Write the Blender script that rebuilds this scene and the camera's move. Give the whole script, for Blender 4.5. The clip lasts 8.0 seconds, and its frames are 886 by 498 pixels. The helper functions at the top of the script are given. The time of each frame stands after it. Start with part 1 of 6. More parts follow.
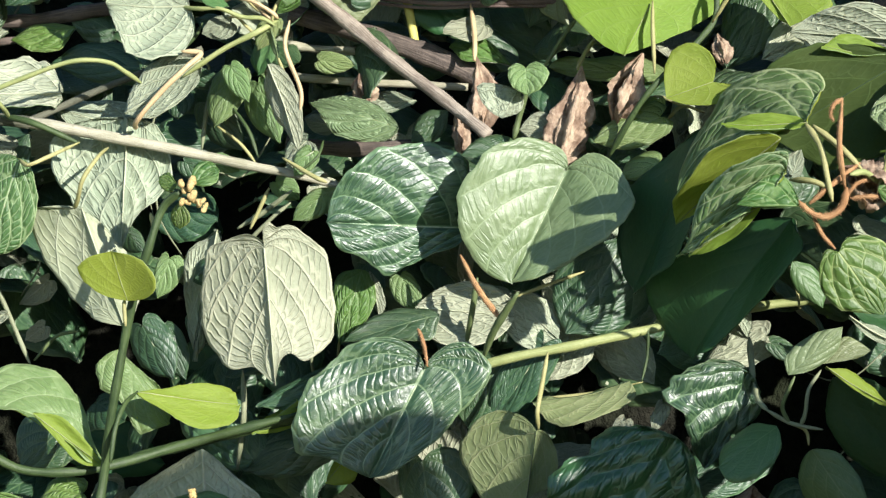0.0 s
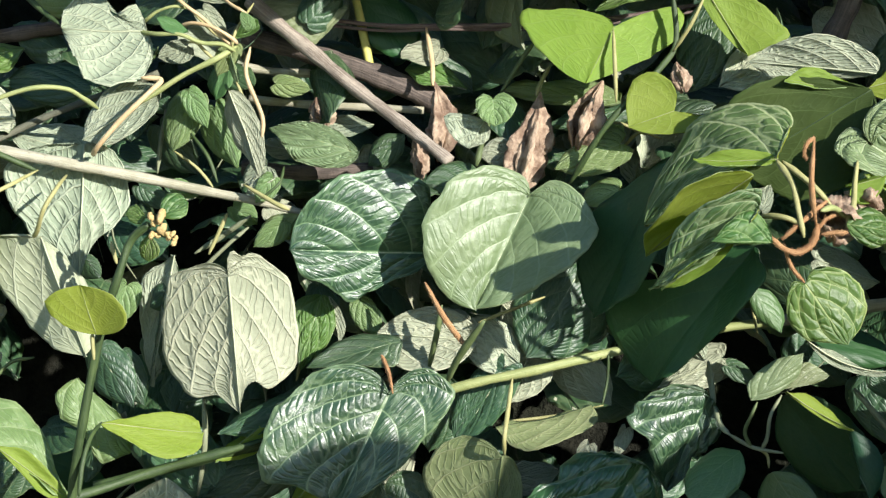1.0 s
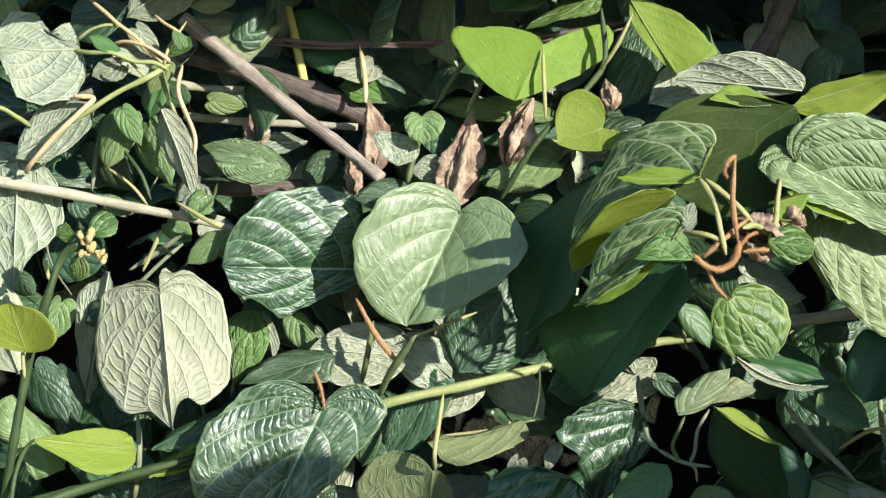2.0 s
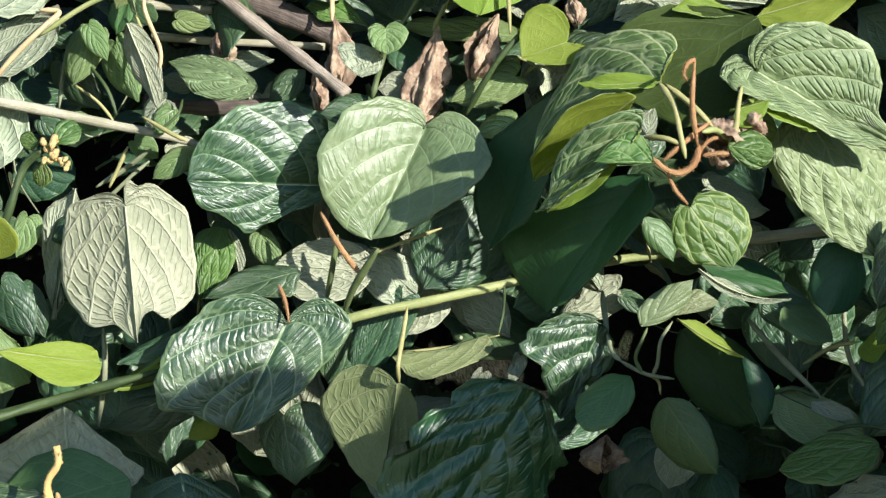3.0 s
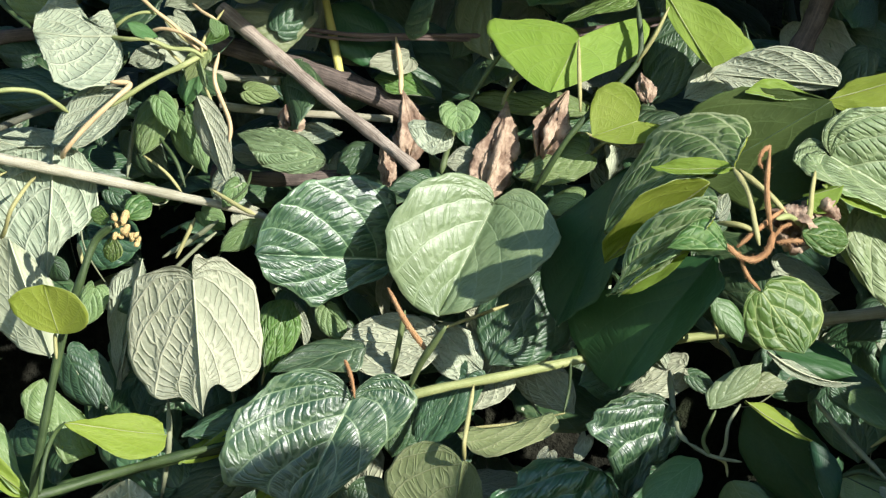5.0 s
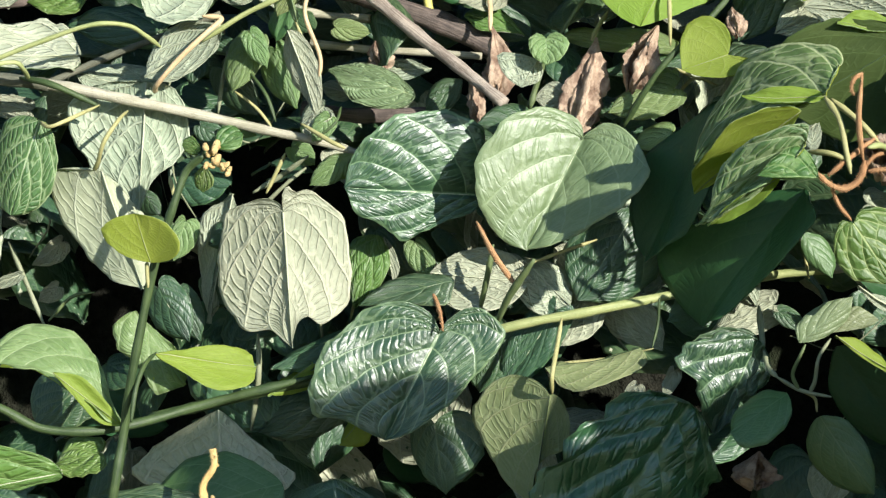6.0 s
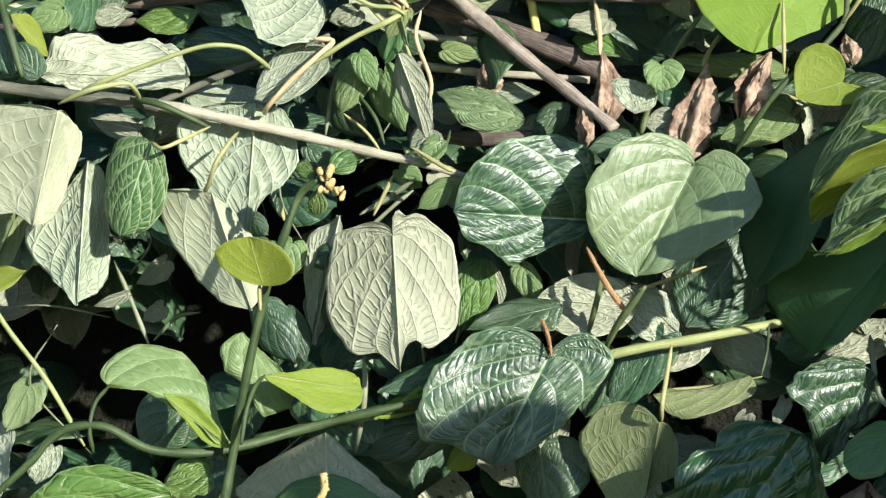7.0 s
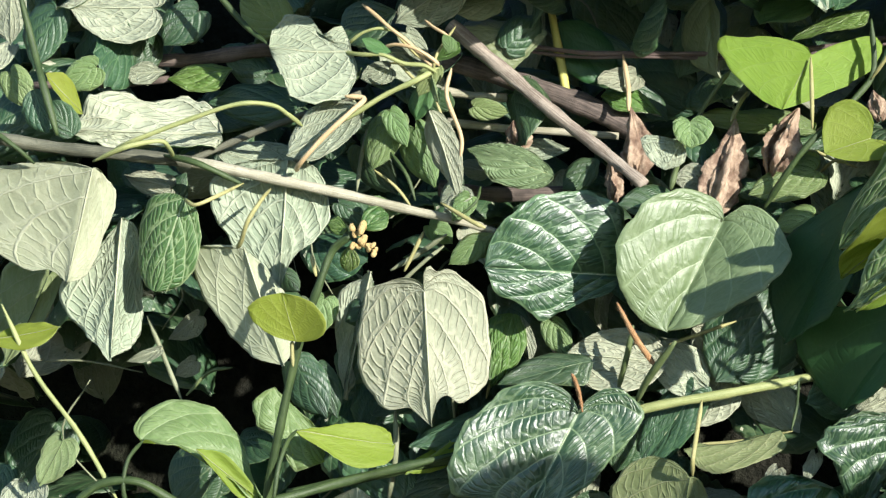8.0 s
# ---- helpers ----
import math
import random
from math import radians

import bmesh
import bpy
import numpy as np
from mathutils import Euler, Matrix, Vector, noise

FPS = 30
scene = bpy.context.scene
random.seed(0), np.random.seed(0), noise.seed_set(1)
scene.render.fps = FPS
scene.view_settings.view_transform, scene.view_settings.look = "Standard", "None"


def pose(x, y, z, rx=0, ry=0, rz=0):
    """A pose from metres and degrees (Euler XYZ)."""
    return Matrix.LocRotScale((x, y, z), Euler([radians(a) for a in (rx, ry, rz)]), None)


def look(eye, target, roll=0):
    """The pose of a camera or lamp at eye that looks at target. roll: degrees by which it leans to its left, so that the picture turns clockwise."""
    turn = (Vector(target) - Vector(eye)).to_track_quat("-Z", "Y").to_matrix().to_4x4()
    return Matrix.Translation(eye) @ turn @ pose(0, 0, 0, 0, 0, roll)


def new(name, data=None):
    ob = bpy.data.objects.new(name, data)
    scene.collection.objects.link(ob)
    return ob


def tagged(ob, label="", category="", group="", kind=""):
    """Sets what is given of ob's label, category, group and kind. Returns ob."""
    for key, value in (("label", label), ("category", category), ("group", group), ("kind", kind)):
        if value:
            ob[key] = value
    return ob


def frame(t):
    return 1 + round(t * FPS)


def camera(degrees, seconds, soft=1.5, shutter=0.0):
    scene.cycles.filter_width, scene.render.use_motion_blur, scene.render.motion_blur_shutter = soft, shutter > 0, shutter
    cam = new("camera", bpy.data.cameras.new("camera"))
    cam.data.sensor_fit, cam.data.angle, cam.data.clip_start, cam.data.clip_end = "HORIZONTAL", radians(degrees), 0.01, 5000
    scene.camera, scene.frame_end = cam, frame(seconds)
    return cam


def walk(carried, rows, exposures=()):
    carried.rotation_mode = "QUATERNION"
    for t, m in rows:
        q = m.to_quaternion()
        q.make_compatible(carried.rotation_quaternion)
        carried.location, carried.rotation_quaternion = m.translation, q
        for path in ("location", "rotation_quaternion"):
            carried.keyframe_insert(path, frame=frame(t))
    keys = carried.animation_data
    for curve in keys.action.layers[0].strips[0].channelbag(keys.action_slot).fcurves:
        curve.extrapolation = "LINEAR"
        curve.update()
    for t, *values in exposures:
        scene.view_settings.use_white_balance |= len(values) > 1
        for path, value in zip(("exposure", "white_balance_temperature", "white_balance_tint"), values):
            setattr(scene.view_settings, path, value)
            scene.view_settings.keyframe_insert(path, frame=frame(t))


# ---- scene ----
# ---------------------------------------------------------------- camera
cam = camera(26.0, 8.0, soft=1.3)
PATH = [
    (0, pose(0.0558, -1.3329, 1.2783, 92.858, 0.085, 6.976)),
    (0.5, pose(-0.0038, -1.3472, 1.3185, 91.642, 0.496, 3.236)),
    (1, pose(-0.0322, -1.3492, 1.3338, 91.296, 0.553, 2.119)),
    (1.2, pose(-0.0260, -1.3521, 1.3306, 91.976, 0.436, 2.695)),
    (2.3, pose(0.0318, -1.3594, 1.3460, 91.220, 0.782, 1.397)),
    (2.5, pose(0.0486, -1.3601, 1.3258, 91.304, 0.875, 1.924)),
    (3, pose(0.0312, -1.3585, 1.2748, 91.648, 0.623, 1.686)),
    (3.5, pose(0.0520, -1.3586, 1.2711, 91.212, 0.548, 2.166)),
    (4, pose(0.0493, -1.3581, 1.2963, 91.462, 0.482, 2.618)),
    (4.5, pose(0.0231, -1.3596, 1.3117, 92.394, 0.383, 2.024)),
    (4.7, pose(0.0053, -1.3574, 1.3220, 92.327, 0.188, 2.061)),
    (5.8, pose(0.0060, -1.3576, 1.2762, 92.230, -0.787, 4.753)),
    (6, pose(0.0051, -1.3581, 1.2753, 91.938, -0.570, 5.193)),
    (6.5, pose(-0.0284, -1.3575, 1.2723, 91.115, -0.679, 6.397)),
    (7, pose(-0.0448, -1.3606, 1.2914, 91.951, -1.248, 6.353)),
    (7.5, pose(-0.0529, -1.3652, 1.3032, 92.349, -1.125, 6.134)),
    (8, pose(-0.0499, -1.3709, 1.2950, 93.424, -1.177, 7.020)),
]
walk(cam, PATH)

# ---------------------------------------------------------------- daylight
SUN_TO = Vector((0.64, -0.71, 0.27)).normalized()
world = bpy.data.worlds.new("sky")
scene.world = world
world.use_nodes = True
wn = world.node_tree
wn.nodes.clear()
sky = wn.nodes.new("ShaderNodeTexSky")
sky.sky_type = "NISHITA"
sky.sun_disc = False
sky.sun_elevation = math.asin(SUN_TO.z)
sky.sun_rotation = math.atan2(SUN_TO.x, SUN_TO.y)
sky.dust_density = 0.3
sky.ozone_density = 3.3
bg = wn.nodes.new("ShaderNodeBackground")
bg.inputs["Strength"].default_value = 0.118
wo = wn.nodes.new("ShaderNodeOutputWorld")
wn.links.new(sky.outputs["Color"], bg.inputs["Color"])
wn.links.new(bg.outputs["Background"], wo.inputs["Surface"])
sun_data = bpy.data.lights.new("sun", "SUN")
sun_data.energy = 5.0
sun_data.angle = radians(0.53)
sun_data.color = (1.0, 0.955, 0.890)
sun = new("sun", sun_data)
sun.matrix_world = look(SUN_TO * 20, (0, 0, 0))
scene.view_settings.exposure = 1.05


# ---------------------------------------------------------------- materials
def start(name):
    m = bpy.data.materials.new(name)
    m.use_nodes = True
    m.node_tree.nodes.clear()
    return m, m.node_tree


def nd(nt, kind, ins=None):
    n = nt.nodes.new(kind)
    for key, value in (ins or {}).items():
        if isinstance(value, bpy.types.NodeSocket):
            nt.links.new(value, n.inputs[key])
        else:
            n.inputs[key].default_value = value
    return n


def mth(nt, op, a, b=0.0, c=0.0):
    n = nt.nodes.new("ShaderNodeMath")
    n.operation = op
    for k, value in enumerate((a, b, c)):
        if isinstance(value, bpy.types.NodeSocket):
            nt.links.new(value, n.inputs[k])
        else:
            n.inputs[k].default_value = value
    return n.outputs[0]


def ramp(nt, value, lo, hi, to_lo=0.0, to_hi=1.0):
    n = nd(nt, "ShaderNodeMapRange", {"Value": value, "From Min": lo, "From Max": hi, "To Min": to_lo, "To Max": to_hi})
    n.interpolation_type = "SMOOTHSTEP"
    return n.outputs["Result"]


def blend(nt, fac, a, b, how="MIX"):
    n = nt.nodes.new("ShaderNodeMix")
    n.data_type, n.blend_type = "RGBA", how
    for k, value in ((0, fac), (6, a), (7, b)):
        if isinstance(value, bpy.types.NodeSocket):
            nt.links.new(value, n.inputs[k])
        else:
            n.inputs[k].default_value = value if k == 0 else (*value, 1.0)
    return n.outputs[2]


def noise_tex(nt, vec, scale, detail=3.0, rough=0.6):
    return nd(nt, "ShaderNodeTexNoise", {"Vector": vec, "Scale": scale, "Detail": detail, "Roughness": rough}).outputs["Fac"]


def leaf_material(name, deep, light, vein_col, thru, thru_part, rough, spec, relief, raised, island=False, vary=0.35, blemish=0.25, cells=(22.0, 1.0, 0.6), wide=1.0, lats=6.5, depth=1.0):
    """A leaf's skin: lateral veins along v, cross veins along u, quilted relief, blotches and light passing through."""
    m, nt = start(name)
    obj = nd(nt, "ShaderNodeTexCoord").outputs["Object"]
    uvm = nt.nodes.new("ShaderNodeUVMap")
    uvm.uv_map = "UVMap"
    sep = nd(nt, "ShaderNodeSeparateXYZ", {"Vector": uvm.outputs["UV"]})
    u, v = sep.outputs["X"], sep.outputs["Y"]
    a = mth(nt, "MULTIPLY", mth(nt, "ABSOLUTE", mth(nt, "SUBTRACT", u, 0.5)), 2.0)
    if island:
        rnd = nt.nodes.new("ShaderNodeNewGeometry").outputs["Random Per Island"]
    else:
        rnd = nt.nodes.new("ShaderNodeObjectInfo").outputs["Random"]
    wob = mth(nt, "SUBTRACT", noise_tex(nt, obj, 70.0, 2.0), 0.5)
    big = noise_tex(nt, obj, 22.0, 4.0)
    fine = noise_tex(nt, obj, 420.0, 3.0, 0.7)
    along = mth(nt, "ADD", mth(nt, "ADD", mth(nt, "MULTIPLY", v, lats), mth(nt, "MULTIPLY", a, -1.8)), mth(nt, "MULTIPLY", wob, 0.2))
    lat = mth(nt, "PINGPONG", along, 0.5)
    net = nd(nt, "ShaderNodeCombineXYZ", {"X": mth(nt, "ADD", mth(nt, "MULTIPLY", mth(nt, "ADD", mth(nt, "ADD", mth(nt, "MULTIPLY", a, 0.5), mth(nt, "MULTIPLY", v, 0.62)), mth(nt, "MULTIPLY", mth(nt, "GREATER_THAN", u, 0.5), 3.37)), cells[0]), mth(nt, "MULTIPLY", wob, 0.9)), "Y": mth(nt, "ADD", mth(nt, "MULTIPLY", along, cells[1]), mth(nt, "MULTIPLY", wob, 0.4)), "Z": mth(nt, "MULTIPLY", rnd, 40.0)})
    vor = nd(nt, "ShaderNodeTexVoronoi", {"Vector": net.outputs[0], "Scale": 1.0, "Randomness": cells[2]})
    vor.feature = "DISTANCE_TO_EDGE"
    lad = vor.outputs["Distance"]
    lat_line = ramp(nt, lat, 0.012 * wide, 0.050 * wide, 0.9, 0.0)
    mid_line = ramp(nt, a, 0.012, 0.035, 1.0, 0.0)
    calm = mth(nt, "MULTIPLY", ramp(nt, v, 0.80, 0.99, 1.0, 0.0), ramp(nt, a, 0.02, 0.16))
    lad_line = mth(nt, "MULTIPLY", ramp(nt, lad, 0.015 * wide, 0.10 * wide, 0.25 + 0.17 * wide, 0.0), calm)
    rim = ramp(nt, a, 0.945, 0.975, 0.0, 0.85)
    lines = mth(nt, "MAXIMUM", mth(nt, "MAXIMUM", lat_line, mid_line), mth(nt, "MAXIMUM", lad_line, rim))
    pillow = mth(nt, "MULTIPLY", ramp(nt, lat, 0.0, 0.3), mth(nt, "ADD", 0.5, mth(nt, "MULTIPLY", mth(nt, "MULTIPLY", ramp(nt, lad, 0.0, 0.30), calm), 0.5)))
    if raised:
        height = mth(nt, "ADD", mth(nt, "MULTIPLY", lines, 0.8), mth(nt, "MULTIPLY", pillow, -0.5))
    else:
        height = mth(nt, "SUBTRACT", pillow, mth(nt, "MULTIPLY", lines, 0.35))
    height = mth(nt, "ADD", height, mth(nt, "ADD", mth(nt, "MULTIPLY", fine, 0.10), mth(nt, "MULTIPLY", noise_tex(nt, obj, 190.0, 3.0), 0.60)))
    bump = nd(nt, "ShaderNodeBump", {"Strength": relief, "Distance": 0.0016 * depth, "Height": height}).outputs["Normal"]
    col = blend(nt, ramp(nt, big, 0.3, 0.7), deep, light)
    col = blend(nt, mth(nt, "MULTIPLY", lines, min(0.9, 0.46 + 0.18 * wide)), col, vein_col)
    col = blend(nt, mth(nt, "MULTIPLY", ramp(nt, fine, 0.35, 0.75), 0.25), col, tuple(c * 0.6 for c in deep))
    spots = ramp(nt, noise_tex(nt, obj, 130.0, 5.0, 0.75), 0.66, 0.74, 0.0, blemish)
    col = blend(nt, spots, col, (0.22, 0.17, 0.07))
    tone = nd(nt, "ShaderNodeHueSaturation", {
        "Hue": mth(nt, "ADD", 0.5, mth(nt, "MULTIPLY", mth(nt, "SUBTRACT", rnd, 0.5), 0.075 if island else 0.055)),
        "Saturation": 1.0,
        "Value": mth(nt, "ADD", 1.0, mth(nt, "MULTIPLY", mth(nt, "SUBTRACT", mth(nt, "FRACT", mth(nt, "MULTIPLY", rnd, 7.3)), 0.5), vary)),
        "Color": col}).outputs["Color"]
    rgh = mth(nt, "ADD", rough - 0.06, mth(nt, "MULTIPLY", fine, 0.14))
    pr = nd(nt, "ShaderNodeBsdfPrincipled", {"Base Color": tone, "Roughness": rgh, "Specular IOR Level": spec, "Normal": bump})
    tcol = blend(nt, mth(nt, "MULTIPLY", lines, 0.5), thru, tuple(c * 0.55 for c in thru))
    tcol = blend(nt, mth(nt, "MULTIPLY", ramp(nt, big, 0.3, 0.7), 0.3), tcol, tuple(c * 0.75 for c in thru))
    tr = nd(nt, "ShaderNodeBsdfTranslucent", {"Color": tcol, "Normal": bump})
    mix = nd(nt, "ShaderNodeMixShader", {0: thru_part, 1: pr.outputs[0], 2: tr.outputs[0]})
    out = nt.nodes.new("ShaderNodeOutputMaterial")
    nt.links.new(mix.outputs[0], out.inputs["Surface"])
    return m


def stem_material(name, deep, light, rough=0.55, grain=0.5, streak=1.0):
    """A stem's skin with lengthwise streaks, scars and fine grain."""
    m, nt = start(name)
    uvm = nt.nodes.new("ShaderNodeUVMap")
    uvm.uv_map = "UVMap"
    obj = nd(nt, "ShaderNodeTexCoord").outputs["Object"]
    mp = nd(nt, "ShaderNodeMapping", {"Vector": uvm.outputs["UV"], "Scale": (16.0, 4.5, 1.0)}).outputs["Vector"]
    fibre = noise_tex(nt, mp, 2.0 * streak, 4.0, 0.65)
    patch = noise_tex(nt, obj, 55.0, 4.0, 0.65)
    fine = noise_tex(nt, obj, 700.0, 2.0)
    fac = mth(nt, "ADD", mth(nt, "MULTIPLY", fibre, 0.55), mth(nt, "MULTIPLY", patch, 0.45))
    col = blend(nt, ramp(nt, fac, 0.36, 0.64), deep, light)
    col = blend(nt, ramp(nt, noise_tex(nt, obj, 210.0, 4.0), 0.62, 0.7, 0.0, 0.35), col, tuple(c * 0.45 for c in deep))
    height = mth(nt, "ADD", mth(nt, "MULTIPLY", fac, 1.0), mth(nt, "MULTIPLY", fine, 0.35))
    bump = nd(nt, "ShaderNodeBump", {"Strength": grain, "Distance": 0.0012, "Height": height}).outputs["Normal"]
    pr = nd(nt, "ShaderNodeBsdfPrincipled", {"Base Color": col, "Roughness": rough, "Specular IOR Level": 0.4, "Normal": bump})
    out = nt.nodes.new("ShaderNodeOutputMaterial")
    nt.links.new(pr.outputs[0], out.inputs["Surface"])
    return m


def leaf_pair(tag, island=False):
    top = leaf_material("leaf_top" + tag, (0.019, 0.060, 0.024), (0.034, 0.086, 0.034), (0.13, 0.21, 0.09), (0.28, 0.48, 0.04), 0.15, 0.48, 0.8, 0.5, False, island)
    low = leaf_material("leaf_underside" + tag, (0.290, 0.334, 0.230), (0.406, 0.446, 0.320), (0.56, 0.59, 0.42), (0.40, 0.54, 0.12), 0.22, 0.7, 0.25, 0.9, True, island, 0.2, 0.35, (20.0, 1.0, 0.55), 1.5)
    return top, low


MATURE = leaf_pair("_mature")
GLOSSY = (leaf_material("leaf_top_glossy", (0.014, 0.047, 0.018), (0.028, 0.072, 0.027), (0.21, 0.30, 0.15), (0.25, 0.45, 0.03), 0.12, 0.41, 0.85, 0.46, False, cells=(26.0, 1.0, 0.55), wide=1.2, depth=1.3), MATURE[1])
RAGGED = (leaf_material("leaf_top_ragged", (0.022, 0.076, 0.026), (0.038, 0.106, 0.038), (0.07, 0.15, 0.06), (0.14, 0.30, 0.03), 0.07, 0.36, 0.8, 0.6, False, blemish=0.04, cells=(26.0, 1.0, 0.55), wide=1.2), MATURE[1])
GREEN = (leaf_material("leaf_top_bright_green", (0.070, 0.165, 0.030), (0.098, 0.205, 0.044), (0.26, 0.37, 0.14), (0.42, 0.66, 0.05), 0.25, 0.48, 0.6, 0.8, False, False, 0.2, 0.1, (12.0, 1.0, 0.6), 1.1, 4.6, 1.1), MATURE[1])
PLAIN = (leaf_material("leaf_top_plain", (0.044, 0.112, 0.034), (0.070, 0.145, 0.048), (0.14, 0.22, 0.09), (0.25, 0.45, 0.04), 0.12, 0.46, 0.5, 0.25, False, False, 0.2, 0.1), MATURE[1])
RIDGED = (leaf_material("leaf_top_ridged", (0.135, 0.208, 0.090), (0.185, 0.262, 0.122), (0.33, 0.41, 0.22), (0.40, 0.60, 0.06), 0.18, 0.52, 0.6, 0.95, False, False, 0.1, 0.1, (24.0, 1.0, 0.5), 1.25, 6.5, 1.2), MATURE[1])
SMOOTH = (leaf_material("leaf_top_smooth", (0.016, 0.060, 0.024), (0.026, 0.084, 0.031), (0.032, 0.094, 0.036), (0.14, 0.30, 0.04), 0.08, 0.48, 0.35, 0.16, False), MATURE[1])
YOUNG = (leaf_material("leaf_top_young", (0.138, 0.212, 0.074), (0.192, 0.268, 0.106), (0.34, 0.42, 0.20), (0.50, 0.72, 0.06), 0.28, 0.50, 0.55, 0.6, False, False, 0.2, 0.1),
         leaf_material("leaf_underside_young", (0.200, 0.280, 0.040), (0.255, 0.330, 0.056), (0.32, 0.39, 0.09), (0.66, 0.74, 0.03), 0.50, 0.6, 0.3, 0.25, True, False, 0.2, 0.1))
DEEP = (leaf_material("leaf_top_rugose", (0.058, 0.124, 0.042), (0.092, 0.168, 0.060), (0.50, 0.60, 0.32), (0.42, 0.66, 0.05), 0.24, 0.48, 0.45, 0.6, False, False, 0.2, 0.1, (14.0, 1.0, 0.6), 1.5, 5.5, 1.4), YOUNG[1])
PUCKERED = (leaf_material("leaf_top_puckered", (0.044, 0.098, 0.020), (0.074, 0.138, 0.032), (0.40, 0.48, 0.19), (0.42, 0.66, 0.05), 0.24, 0.48, 0.45, 0.55, False, False, 0.2, 0.1, (6.0, 0.8, 0.7), 1.0, 4.2, 1.4), YOUNG[1])
DOWNY = (leaf_material("leaf_top_downy", (0.110, 0.150, 0.062), (0.160, 0.195, 0.092), (0.26, 0.31, 0.16), (0.30, 0.48, 0.04), 0.15, 0.48, 0.75, 0.40, False, False, 0.1, 0.15, (26.0, 1.0, 0.55), 1.1), MATURE[1])
SILVER = (MATURE[0], leaf_material("leaf_underside_silvery", (0.325, 0.370, 0.240), (0.440, 0.480, 0.325), (0.52, 0.55, 0.40), (0.40, 0.54, 0.12), 0.22, 0.7, 0.25, 0.55, True, False, 0.1, 0.3, (16.0, 1.0, 0.6), 1.0, 4.6))
# Dark khaki underside: the hanging leaf's shade is put into its colour.
SHADE_KHAKI = (MATURE[0], leaf_material("leaf_underside_shade_khaki", (0.040, 0.056, 0.011), (0.062, 0.080, 0.017), (0.09, 0.12, 0.03), (0.22, 0.28, 0.02), 0.25, 0.7, 0.25, 0.2, True, False, 0.1, 0.1))
# Darker, greener copy of the pale underside, with half shade in the colour.
OLIVE = (MATURE[0], leaf_material("leaf_underside_shade_olive", (0.180, 0.245, 0.105), (0.240, 0.305, 0.148), (0.40, 0.44, 0.24), (0.42, 0.58, 0.08), 0.32, 0.65, 0.3, 0.5, True, False, 0.15, 0.2))
BACK = leaf_pair("_thicket", True)
M_green = stem_material("green_stem", (0.020, 0.040, 0.012), (0.056, 0.088, 0.028))
M_lime = stem_material("yellow_green_stem", (0.19, 0.225, 0.08), (0.31, 0.335, 0.14))
M_petiole = stem_material("pale_yellow_petiole", (0.215, 0.215, 0.080), (0.36, 0.335, 0.150))
M_pink = stem_material("pinkish_petiole", (0.42, 0.30, 0.16), (0.55, 0.42, 0.24))
M_orange = stem_material("rust_haired_stem", (0.28, 0.135, 0.055), (0.46, 0.27, 0.13), 0.85, 1.0, 2.0)
M_stem_dark = stem_material("dark_green_stem", (0.07, 0.10, 0.035), (0.13, 0.17, 0.07))
M_greystem = stem_material("grey_green_stem", (0.14, 0.16, 0.09), (0.24, 0.26, 0.16))
M_yellowstem = stem_material("yellow_stalk", (0.36, 0.36, 0.08), (0.50, 0.46, 0.13))
M_rib = stem_material("pale_leaf_rib", (0.36, 0.39, 0.25), (0.48, 0.50, 0.34))
M_bark = stem_material("pale_bark", (0.25, 0.24, 0.165), (0.40, 0.38, 0.285), 0.8, 1.0)
M_deadwood = stem_material("dead_wood", (0.15, 0.12, 0.095), (0.34, 0.295, 0.24), 0.85, 1.2)
M_darkwood = stem_material("dark_rotten_wood", (0.05, 0.040, 0.034), (0.15, 0.118, 0.098), 0.85, 1.2)
M_darkbark = stem_material("dark_grey_bark", (0.050, 0.054, 0.036), (0.130, 0.132, 0.092), 0.75, 0.8)
M_wire = stem_material("thin_dry_runner", (0.07, 0.050, 0.045), (0.17, 0.125, 0.11), 0.7, 0.8)
M_bud = stem_material("fuzzy_bud", (0.56, 0.37, 0.12), (0.74, 0.56, 0.26), 0.9, 1.2, 3.0)


def dry_material():
    m, nt = start("dry_brown_leaf")
    obj = nd(nt, "ShaderNodeTexCoord").outputs["Object"]
    fold = noise_tex(nt, obj, 60.0, 5.0, 0.7)
    fine = noise_tex(nt, obj, 500.0, 3.0)
    col = blend(nt, ramp(nt, fold, 0.35, 0.65), (0.17, 0.11, 0.075), (0.46, 0.35, 0.25))
    bump = nd(nt, "ShaderNodeBump", {"Strength": 1.0, "Distance": 0.003, "Height": mth(nt, "ADD", fold, mth(nt, "MULTIPLY", fine, 0.2))}).outputs["Normal"]
    pr = nd(nt, "ShaderNodeBsdfPrincipled", {"Base Color": col, "Roughness": 0.75, "Specular IOR Level": 0.3, "Normal": bump})
    tr = nd(nt, "ShaderNodeBsdfTranslucent", {"Color": (0.5, 0.28, 0.12, 1.0)})
    mix = nd(nt, "ShaderNodeMixShader", {0: 0.15, 1: pr.outputs[0], 2: tr.outputs[0]})
    out = nt.nodes.new("ShaderNodeOutputMaterial")
    nt.links.new(mix.outputs[0], out.inputs["Surface"])
    return m


